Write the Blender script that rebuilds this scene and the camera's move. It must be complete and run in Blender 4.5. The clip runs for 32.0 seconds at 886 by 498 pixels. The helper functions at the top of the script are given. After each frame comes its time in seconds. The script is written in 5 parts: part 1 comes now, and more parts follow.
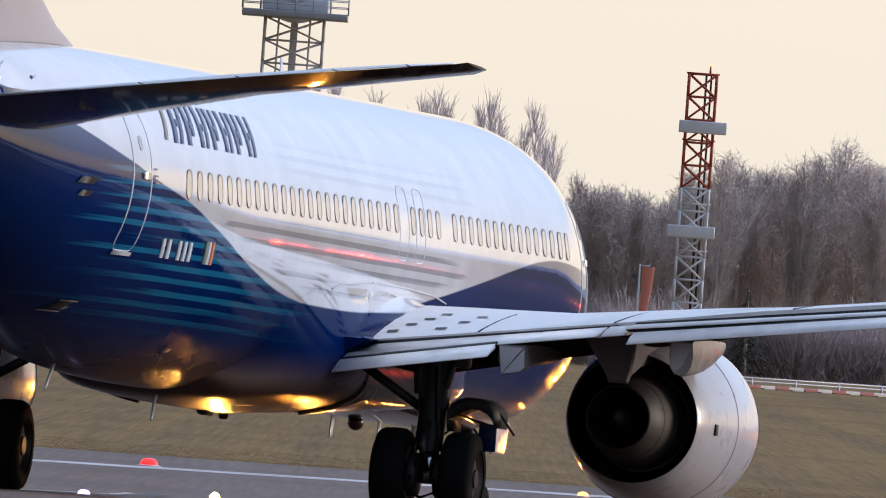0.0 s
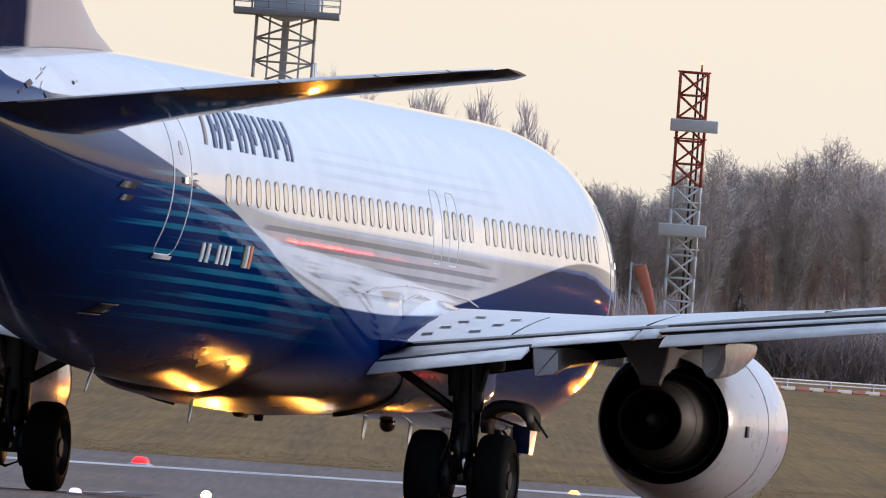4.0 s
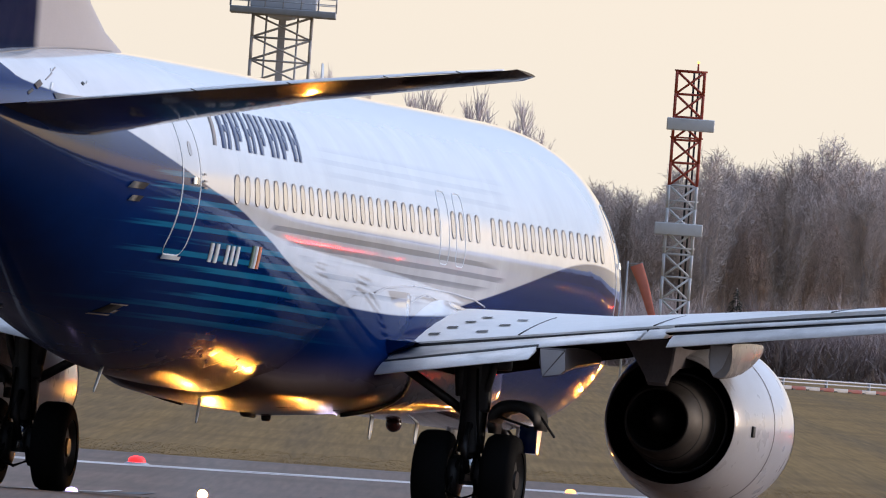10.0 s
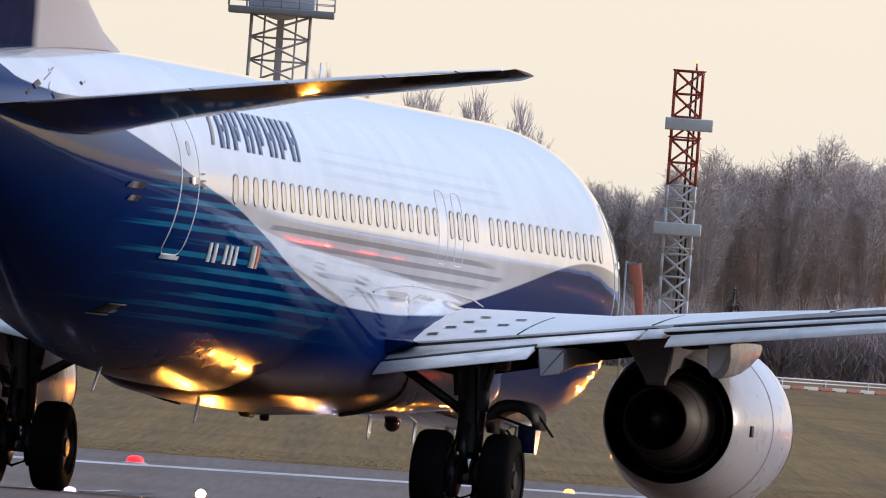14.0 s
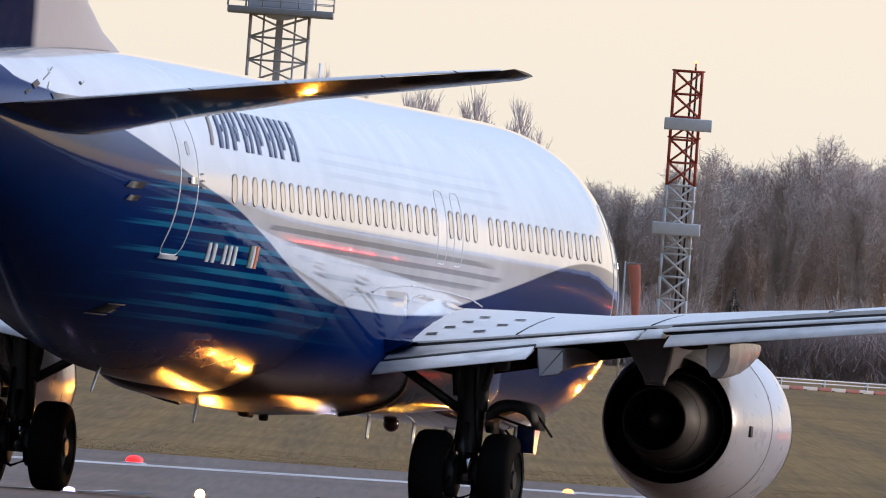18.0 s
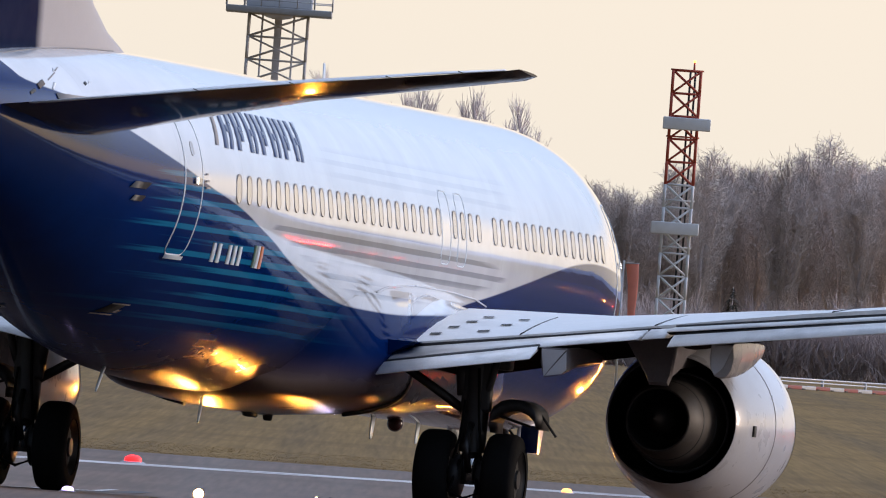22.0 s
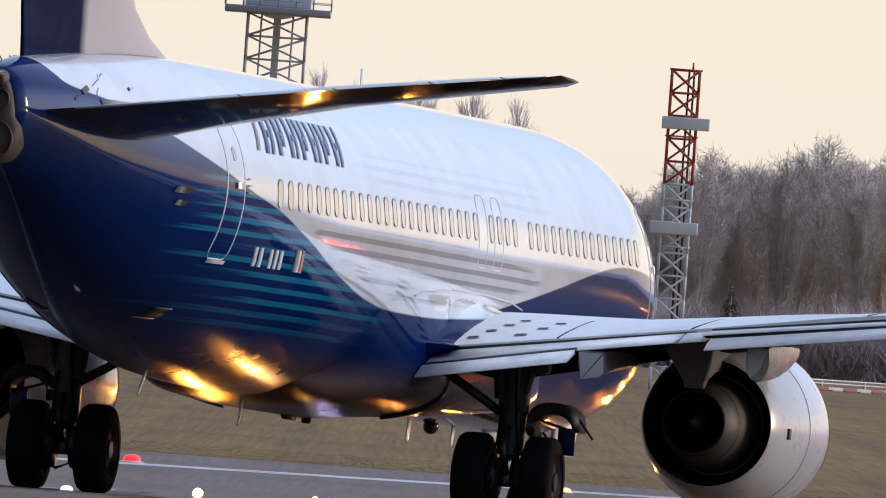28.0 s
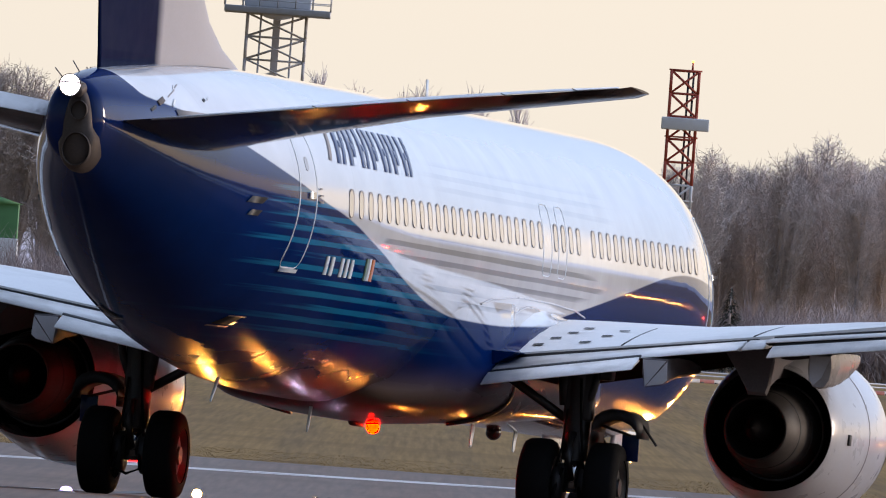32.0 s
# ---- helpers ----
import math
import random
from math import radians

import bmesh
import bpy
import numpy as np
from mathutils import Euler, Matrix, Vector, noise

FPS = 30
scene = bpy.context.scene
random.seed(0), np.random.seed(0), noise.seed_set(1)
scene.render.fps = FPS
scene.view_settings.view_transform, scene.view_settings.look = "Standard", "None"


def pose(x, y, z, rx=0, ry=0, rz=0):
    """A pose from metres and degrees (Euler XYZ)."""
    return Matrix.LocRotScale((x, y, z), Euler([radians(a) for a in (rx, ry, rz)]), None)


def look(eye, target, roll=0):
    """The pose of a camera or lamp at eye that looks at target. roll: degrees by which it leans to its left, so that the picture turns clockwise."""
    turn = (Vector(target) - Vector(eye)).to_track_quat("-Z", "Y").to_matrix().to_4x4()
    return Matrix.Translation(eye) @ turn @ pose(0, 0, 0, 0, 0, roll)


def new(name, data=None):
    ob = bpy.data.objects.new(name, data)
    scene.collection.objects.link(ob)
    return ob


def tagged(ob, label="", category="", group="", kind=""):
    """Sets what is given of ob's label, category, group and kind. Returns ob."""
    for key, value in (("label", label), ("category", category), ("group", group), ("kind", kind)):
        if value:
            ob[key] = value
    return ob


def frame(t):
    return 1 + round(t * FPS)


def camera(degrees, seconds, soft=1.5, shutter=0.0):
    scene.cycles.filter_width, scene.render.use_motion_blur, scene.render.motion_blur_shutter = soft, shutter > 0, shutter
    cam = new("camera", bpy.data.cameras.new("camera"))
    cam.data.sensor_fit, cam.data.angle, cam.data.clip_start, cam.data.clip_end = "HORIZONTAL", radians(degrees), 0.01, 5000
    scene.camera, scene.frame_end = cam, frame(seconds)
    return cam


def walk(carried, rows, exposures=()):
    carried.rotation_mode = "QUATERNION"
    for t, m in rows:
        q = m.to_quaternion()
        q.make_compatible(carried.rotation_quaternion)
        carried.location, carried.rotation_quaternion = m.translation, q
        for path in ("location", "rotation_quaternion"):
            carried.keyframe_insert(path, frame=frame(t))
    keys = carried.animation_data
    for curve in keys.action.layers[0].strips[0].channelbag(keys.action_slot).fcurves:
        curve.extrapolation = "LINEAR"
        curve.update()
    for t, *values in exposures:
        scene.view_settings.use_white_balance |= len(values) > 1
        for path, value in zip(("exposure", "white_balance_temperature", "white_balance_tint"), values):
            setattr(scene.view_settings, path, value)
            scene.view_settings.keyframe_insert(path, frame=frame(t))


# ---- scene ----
import itertools


def aim(yaw, tilt):
    """The camera's pose: degrees to the right of north and above the level."""
    a, b = radians(yaw), radians(tilt)
    return look((0, 0, 2.52), (300 * math.sin(a) * math.cos(b), 300 * math.cos(a) * math.cos(b), 2.52 + 300 * math.sin(b)), 4.154)


cam = camera(2.0417, 32.0, soft=1.1)
walk(cam, [(t, aim(a, b)) for t, a, b in (
    (0.0, -0.0282, 0.1622), (0.5, -0.0265, 0.1622), (1.0, -0.0240, 0.1617), (1.5, -0.0198, 0.1609), (2.0, -0.0151, 0.1617),
    (2.5, -0.0118, 0.1611), (3.0, -0.0128, 0.1610), (3.5, -0.0104, 0.1599), (5.5, -0.0056, 0.1602), (6.0, -0.0038, 0.1592),
    (7.0, -0.0024, 0.1597), (8.0, -0.0014, 0.1589), (9.0, -0.0003, 0.1588), (10.0, 0.0003, 0.1584), (11.0, 0.0012, 0.1588),
    (12.0, 0.0011, 0.1595), (13.0, 0.0039, 0.1587), (14.0, 0.0039, 0.1580), (17.0, 0.0039, 0.1588), (18.0, 0.0060, 0.1581),
    (19.0, 0.0065, 0.1575), (20.0, 0.0077, 0.1580), (21.0, 0.0082, 0.1579), (22.0, 0.0092, 0.1570), (23.0, 0.0112, 0.1557),
    (24.0, 0.0112, 0.1564), (25.0, 0.0100, 0.1572), (25.5, 0.0101, 0.1574), (27.5, 0.0095, 0.1565), (28.0, 0.0117, 0.1561),
    (29.0, 0.0118, 0.1557), (30.0, 0.0131, 0.1568), (31.0, 0.0129, 0.1572), (32.0, 0.0129, 0.1576))],
    exposures=[(0.0, 0.54, 6850, 19), (32.0, 0.54, 6850, 19)])

# ---- light: the evening sky and a veiled low sun beyond the field ----
world = bpy.data.worlds.new("evening_sky")
scene.world = world
world.use_nodes = True
wn, wl = world.node_tree.nodes, world.node_tree.links
sky = wn.new("ShaderNodeTexSky")
sky.sky_type = "NISHITA"
sky.sun_disc = False
sky.sun_elevation = radians(8)
sky.sun_rotation = radians(70)
sky.air_density, sky.dust_density, sky.ozone_density = 1.0, 2.0, 2.0
clear = wn["Background"]
wl.new(sky.outputs[0], clear.inputs[0])
clear.inputs[1].default_value = 0.025
# thin high haze all round: cream near the horizon, cool overhead
haze, geo, sep, ramp_z = wn.new("ShaderNodeBackground"), wn.new("ShaderNodeTexCoord"), wn.new("ShaderNodeSeparateXYZ"), wn.new("ShaderNodeValToRGB")
wl.new(geo.outputs["Generated"], sep.inputs[0])
wl.new(sep.outputs["Z"], ramp_z.inputs[0])
ramp_z.color_ramp.elements[0].color = (0.575, 0.575, 0.503, 1)
ramp_z.color_ramp.elements[1].position = 0.75
ramp_z.color_ramp.elements[1].color = (0.61, 0.85, 1.26, 1)
# a clear bright strip below the edge of a cool cloud sheet
for at, rgb in ((0.06, (0.68, 0.61, 0.5)), (0.1, (0.33, 0.455, 0.64)), (0.3, (0.43, 0.6, 0.86))):
    ramp_z.color_ramp.elements.new(at).color = (*rgb, 1)
wl.new(ramp_z.outputs[0], haze.inputs[0])
# the haze is brightest on the sun's side, ahead and to the right, and fades smoothly to the other side
turned, glow_side = wn.new("ShaderNodeVectorMath"), wn.new("ShaderNodeMapRange")
turned.operation = "DOT_PRODUCT"
wl.new(geo.outputs["Generated"], turned.inputs[0])
turned.inputs[1].default_value = (0.8, 0.6, 0.0)
glow_side.interpolation_type = "SMOOTHSTEP"
for key, v in (("From Min", -0.75), ("From Max", 0.75), ("To Min", 0.08), ("To Max", 1.0)):
    glow_side.inputs[key].default_value = v
wl.new(turned.outputs["Value"], glow_side.inputs[0])
wl.new(glow_side.outputs[0], haze.inputs[1])
both = wn.new("ShaderNodeAddShader")
wl.new(clear.outputs[0], both.inputs[0]), wl.new(haze.outputs[0], both.inputs[1])
wl.new(both.outputs[0], wn["World Output"].inputs[0])
sun_data = bpy.data.lights.new("low_sun", "SUN")
sun_data.energy, sun_data.angle, sun_data.color = 1.0, radians(16), (1.0, 0.88, 0.74)
sun = new("low_sun", sun_data)
sun.matrix_world = look((0, 0, 0), (-0.94, -0.34, -0.14))


# ---- materials ----
def nodes_of(name):
    m = bpy.data.materials.new(name)
    m.use_nodes = True
    return m, m.node_tree.nodes, m.node_tree.links, m.node_tree.nodes["Principled BSDF"]


def mat(name, rgb, rough=0.5, metal=0.0, vary=0.15, scale=3.0, fine=40.0, bump=0.05, coat=0.0, dirt=None, dirt_scale=0.7, dirt_amount=0.5, per_object=0.0, spec=0.5, stretch=1.0):
    """A plain surface with coarse and fine variation in colour and gloss, fine relief, and, if wanted, blotches of dirt."""
    m, n, l, b = nodes_of(name)
    tc = n.new("ShaderNodeTexCoord")
    big, small = n.new("ShaderNodeTexNoise"), n.new("ShaderNodeTexNoise")
    big.inputs["Scale"].default_value, small.inputs["Scale"].default_value = scale, fine
    big.inputs["Detail"].default_value = small.inputs["Detail"].default_value = 4
    drawn = n.new("ShaderNodeMapping")
    drawn.inputs["Scale"].default_value = (1.0, stretch, 1.0)
    l.new(tc.outputs["Object"], drawn.inputs["Vector"])
    for x in (big, small):
        l.new(drawn.outputs[0], x.inputs["Vector"])
    add = n.new("ShaderNodeMath")
    add.operation = "ADD"
    l.new(big.outputs[0], add.inputs[0]), l.new(small.outputs[0], add.inputs[1])
    mr = n.new("ShaderNodeMapRange")
    mr.inputs["From Min"].default_value, mr.inputs["From Max"].default_value = 0.6, 1.4
    mr.inputs["To Min"].default_value, mr.inputs["To Max"].default_value = 1 - vary, 1 + vary
    l.new(add.outputs[0], mr.inputs[0])
    factor = mr.outputs[0]
    if per_object:
        info, om = n.new("ShaderNodeObjectInfo"), n.new("ShaderNodeMapRange")
        om.inputs["To Min"].default_value, om.inputs["To Max"].default_value = 1 - per_object, 1 + per_object
        l.new(info.outputs["Random"], om.inputs[0])
        mul = n.new("ShaderNodeMath")
        mul.operation = "MULTIPLY"
        l.new(factor, mul.inputs[0]), l.new(om.outputs[0], mul.inputs[1])
        factor = mul.outputs[0]
    col = n.new("ShaderNodeMix")
    col.data_type, col.blend_type = "RGBA", "MULTIPLY"
    col.inputs["Factor"].default_value = 1
    col.inputs["A"].default_value = (*rgb, 1)
    l.new(factor, col.inputs["B"])
    out = col.outputs["Result"]
    if dirt:
        dn, dr, mix = n.new("ShaderNodeTexNoise"), n.new("ShaderNodeMapRange"), n.new("ShaderNodeMix")
        dn.inputs["Scale"].default_value, dn.inputs["Detail"].default_value = dirt_scale, 6
        l.new(tc.outputs["Object"], dn.inputs["Vector"])
        dr.inputs["From Min"].default_value, dr.inputs["From Max"].default_value = 0.48, 0.68
        dr.inputs["To Max"].default_value = dirt_amount
        l.new(dn.outputs[0], dr.inputs[0])
        mix.data_type = "RGBA"
        l.new(dr.outputs[0], mix.inputs["Factor"]), l.new(out, mix.inputs["A"])
        mix.inputs["B"].default_value = (*dirt, 1)
        out = mix.outputs["Result"]
    l.new(out, b.inputs["Base Color"])
    b.inputs["Metallic"].default_value = metal
    rr = n.new("ShaderNodeMapRange")
    rr.inputs["From Min"].default_value, rr.inputs["From Max"].default_value = 0.3, 0.7
    rr.inputs["To Min"].default_value, rr.inputs["To Max"].default_value = rough * 0.85, min(1, rough * 1.15)
    l.new(big.outputs[0], rr.inputs[0]), l.new(rr.outputs[0], b.inputs["Roughness"])
    b.inputs["Coat Weight"].default_value = coat
    b.inputs["Specular IOR Level"].default_value = spec
    if bump:
        bp = n.new("ShaderNodeBump")
        bp.inputs["Strength"].default_value, bp.inputs["Distance"].default_value = bump, 0.02
        l.new(small.outputs[0], bp.inputs["Height"]), l.new(bp.outputs[0], b.inputs["Normal"])
    return m


def glow(name, rgb, strength):
    m, n, l, b = nodes_of(name)
    b.inputs["Base Color"].default_value = (*rgb, 1)
    b.inputs["Emission Color"].default_value = (*rgb, 1)
    b.inputs["Emission Strength"].default_value = strength
    return m


GEAR = 19.65  # metres from the nose to the main wheels; the aeroplane's y is GEAR minus that


def livery():
    """Gloss paint: white above and deep blue below a swept curve, teal bars in the blue and grey bars in the white."""
    m, n, l, b = nodes_of("livery_paint")
    tc, sep = n.new("ShaderNodeTexCoord"), n.new("ShaderNodeSeparateXYZ")
    l.new(tc.outputs["Object"], sep.inputs[0])

    def math_node(op, a, c=None, d=None):
        x = n.new("ShaderNodeMath")
        x.operation = op
        for i, v in enumerate((a, c, d)):
            if v is None:
                continue
            if isinstance(v, (int, float)):
                x.inputs[i].default_value = v
            else:
                l.new(v, x.inputs[i])
        return x.outputs[0]

    def ramp(v, a, c, lo=0.0, hi=1.0, smooth=False):
        x = n.new("ShaderNodeMapRange")
        x.interpolation_type = "SMOOTHSTEP" if smooth else "LINEAR"
        for i, w in enumerate((a, c, lo, hi)):
            x.inputs[i + 1].default_value = w
        l.new(v, x.inputs[0])
        return x.outputs[0]

    def curve(v, pairs, lo, hi, zlo, zhi):
        """A height as a smooth function of the distance from the nose."""
        x = n.new("ShaderNodeFloatCurve")
        c = x.mapping.curves[0]
        pts = [((s - lo) / (hi - lo), (z - zlo) / (zhi - zlo)) for s, z in pairs]
        for i, p in enumerate(pts):
            q = c.points[i] if i < 2 else c.points.new(0.5, 0.5)
            q.location = p
        x.mapping.update()
        l.new(ramp(v, lo, hi), x.inputs["Value"])
        return ramp(x.outputs[0], 0, 1, zlo, zhi)

    def mix(f, a, c):
        x = n.new("ShaderNodeMix")
        x.data_type = "RGBA"
        l.new(f, x.inputs["Factor"])
        for key, v in (("A", a), ("B", c)):
            if isinstance(v, tuple):
                x.inputs[key].default_value = (*v, 1)
            else:
                l.new(v, x.inputs[key])
        return x.outputs["Result"]

    s = math_node("SUBTRACT", GEAR, sep.outputs["Y"])
    z = sep.outputs["Z"]
    edge = curve(s, EDGE, 0.0, 39.0, 0.5, 6.5)
    above = math_node("SUBTRACT", z, edge)
    white = ramp(above, -0.012, 0.012)
    # bars run level along the hull, with ends feathered by a slow wave
    wave = n.new("ShaderNodeTexNoise")
    wave.inputs["Scale"].default_value, wave.inputs["Detail"].default_value = 0.35, 2
    l.new(tc.outputs["Object"], wave.inputs["Vector"])
    bars = math_node("SINE", math_node("MULTIPLY", z, 2 * math.pi / 0.155))
    # each bar ends at a place of its own, and its edges break up into fine streaks along the hull
    row = n.new("ShaderNodeTexWhiteNoise")
    row.noise_dimensions = "1D"
    l.new(math_node("FLOOR", math_node("ADD", math_node("DIVIDE", z, 0.155), 0.25)), row.inputs["W"])
    own = ramp(row.outputs["Value"], 0.0, 1.0, -1.0, 1.0)
    stretch, streak = n.new("ShaderNodeCombineXYZ"), n.new("ShaderNodeTexNoise")
    l.new(math_node("MULTIPLY", s, 0.4), stretch.inputs[0]), l.new(math_node("MULTIPLY", z, 22.0), stretch.inputs[1])
    streak.inputs["Scale"].default_value, streak.inputs["Detail"].default_value = 1.0, 3
    l.new(stretch.outputs[0], streak.inputs["Vector"])
    torn = ramp(streak.outputs[0], 0.3, 0.7, -1.0, 1.0)
    bar_mask = ramp(math_node("MULTIPLY_ADD", torn, 0.22, bars), 0.05, 0.4)
    wob = math_node("ADD", ramp(wave.outputs[0], 0.3, 0.7, -0.7, 0.7), math_node("MULTIPLY_ADD", own, 1.0, math_node("MULTIPLY", torn, 0.8)))
    sw = math_node("ADD", s, wob)
    teal = math_node("MULTIPLY", ramp(sw, 21.5, 27.0, 0.0, 1.0, True), ramp(sw, 30.4, 32.3, 1, 0, True))
    teal = math_node("MULTIPLY", teal, ramp(math_node("ADD", z, math_node("MULTIPLY", wob, 0.12)), 1.75, 2.75, 0, 1, True))
    teal = math_node("MULTIPLY", teal, bar_mask)
    blue = mix(math_node("MULTIPLY", teal, 0.95), (0.0011, 0.0175, 0.1), (0.005, 0.155, 0.3))
    upper = curve(s, ((0, 3.0), (13.0, 3.1), (14.4, 3.3), (17, 3.42), (22, 3.46), (26, 3.42), (27.2, 3.38), (28.2, 3.1), (39, 3.0)), 0.0, 39.0, 0.5, 6.5)
    lower = curve(s, ((0, 4.0), (12.5, 3.25), (14.6, 3.0), (17.1, 2.74), (19.0, 2.66), (21.1, 2.64), (23.0, 2.7), (25.4, 2.95), (27.4, 3.22), (39, 3.9)), 0.0, 39.0, 0.5, 6.5)
    grey = math_node("MULTIPLY", ramp(math_node("SUBTRACT", upper, z), -0.02, 0.06), ramp(math_node("SUBTRACT", z, lower), -0.02, 0.06))
    grey = math_node("MULTIPLY", math_node("MULTIPLY", grey, bar_mask), ramp(sw, 7.5, 10.0, 0, 1, True))
    pale = mix(math_node("MULTIPLY", grey, 0.75), (0.70, 0.72, 0.745), (0.24, 0.255, 0.285))
    # fainter bars above the windows
    faint = math_node("MULTIPLY", math_node("MULTIPLY", ramp(z, 3.98, 4.06), ramp(z, 4.42, 4.34)), math_node("MULTIPLY", ramp(sw, 12.0, 14.5, 0, 1, True), ramp(sw, 22.5, 25.0, 1, 0, True)))
    pale = mix(math_node("MULTIPLY", math_node("MULTIPLY", faint, bar_mask), 0.3), pale, (0.3, 0.33, 0.4))
    swoop = curve(s, SWOOP, 0.0, 39.0, 0.5, 6.5)
    band = ramp(math_node("ABSOLUTE", math_node("SUBTRACT", z, swoop)), 0.0, 0.16, 1.0, 0.0, True)
    pale = mix(math_node("MULTIPLY", band, ramp(s, 26.5, 24.5)), pale, (0.82, 0.83, 0.85))
    # oil and road grime streaked aft over the belly
    grime = math_node("MULTIPLY", math_node("MULTIPLY", ramp(z, 2.0, 1.45, 0, 1, True), ramp(s, 29.5, 26.0)), ramp(wave.outputs[0], 0.3, 0.7, 0.5, 0.95))
    blue = mix(grime, blue, (0.115, 0.075, 0.048))
    paint = mix(white, blue, pale)
    # thin joints between the skin panels, and dust
    joint = math_node("ABSOLUTE", math_node("SUBTRACT", math_node("FRACT", math_node("DIVIDE", s, 2.54)), 0.5))
    lines = ramp(joint, 0.0, 0.0035, 0.8, 1.0)
    dust = n.new("ShaderNodeTexNoise")
    dust.inputs["Scale"].default_value, dust.inputs["Detail"].default_value = 1.3, 7
    l.new(tc.outputs["Object"], dust.inputs["Vector"])
    lines = math_node("MULTIPLY", lines, ramp(dust.outputs[0], 0.35, 0.7, 0.9, 1.04))
    mul = n.new("ShaderNodeMix")
    mul.data_type, mul.blend_type = "RGBA", "MULTIPLY"
    mul.inputs["Factor"].default_value = 1
    l.new(paint, mul.inputs["A"]), l.new(lines, mul.inputs["B"])
    l.new(mul.outputs["Result"], b.inputs["Base Color"])
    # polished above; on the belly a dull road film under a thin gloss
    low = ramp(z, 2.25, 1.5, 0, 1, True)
    # gloss is cut on the crown, aft and on blue, to hold reflections off
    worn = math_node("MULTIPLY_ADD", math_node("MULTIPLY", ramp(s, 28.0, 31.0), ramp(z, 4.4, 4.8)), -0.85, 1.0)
    crown_cut = ramp(z, 4.35, 4.6, 1.0, 0.12, True)
    # on the tail the sky reflection's edge is set here, in the gloss
    coat_z = math_node("SUBTRACT", z, curve(s, ((0, 0.5), (28, 0.5), (31, 0.6), (33, 0.75), (35, 0.8), (37.5, 0.95), (39, 0.95)), 0.0, 39.0, 0.5, 1.5))
    # specular is cut down the blue sides and tail so they stay dark
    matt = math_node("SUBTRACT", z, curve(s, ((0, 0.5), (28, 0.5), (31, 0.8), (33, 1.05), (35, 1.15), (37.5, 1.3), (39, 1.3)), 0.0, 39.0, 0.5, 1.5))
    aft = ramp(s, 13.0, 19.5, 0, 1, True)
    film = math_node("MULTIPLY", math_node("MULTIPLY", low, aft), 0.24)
    l.new(math_node("MAXIMUM", math_node("MULTIPLY", math_node("MULTIPLY", white, 0.7), worn), math_node("MULTIPLY_ADD", low, 0.08, math_node("MULTIPLY", ramp(coat_z, 3.0, 3.7, 0.0, 0.5, True), crown_cut))), b.inputs["Coat Weight"])
    l.new(math_node("MULTIPLY_ADD", white, 0.2, math_node("MULTIPLY", ramp(matt, 2.1, 3.1, 0.015, 0.24, True), crown_cut)), b.inputs["Specular IOR Level"])
    # the nose's underside is roughened to widen the lamp reflections on it
    nose_rough = math_node("MULTIPLY", ramp(s, 10.0, 7.5, 0, 1, True), ramp(z, 3.1, 2.5, 0, 1, True))
    gloss = math_node("MULTIPLY_ADD", math_node("MULTIPLY", math_node("SUBTRACT", 1.0, white), aft), 0.05, 0.03)
    l.new(math_node("MULTIPLY_ADD", nose_rough, 0.12, gloss), b.inputs["Coat Roughness"])
    l.new(math_node("ADD", ramp(dust.outputs[0], 0.3, 0.7, 0.03, 0.08), math_node("MULTIPLY_ADD", nose_rough, 0.065, film)), b.inputs["Roughness"])
    ripple = n.new("ShaderNodeTexNoise")
    ripple.inputs["Scale"].default_value, ripple.inputs["Detail"].default_value = 2.2, 2
    l.new(tc.outputs["Object"], ripple.inputs["Vector"])
    bp = n.new("ShaderNodeBump")
    bp.inputs["Strength"].default_value, bp.inputs["Distance"].default_value = 0.13, 0.02
    l.new(ripple.outputs[0], bp.inputs["Height"]), l.new(bp.outputs[0], b.inputs["Normal"])
    return m


# height of the edge between white and blue, by the distance from the nose
EDGE = ((0.0, 2.7), (1.4, 2.85), (3.5, 3.2), (5.5, 3.42), (7.9, 3.55), (9.1, 3.51), (10.6, 3.36), (12.3, 3.15), (14.9, 2.84), (17.1, 2.61), (19.0, 2.51),
        (21.1, 2.49), (23.0, 2.54), (25.4, 2.78), (27.8, 3.19), (29.35, 3.47), (30.65, 3.66), (31.8, 3.89), (33.57, 4.27), (35.0, 4.53), (35.65, 4.6), (36.05, 4.66), (36.25, 4.78), (36.38, 4.95), (36.5, 5.3), (39.0, 6.4))
SWOOP = ((0.0, 2.9), (15.0, 2.86), (20.4, 2.86), (21.3, 2.9), (23.8, 2.96), (26.0, 3.06), (27.4, 3.15), (39.0, 4.0))



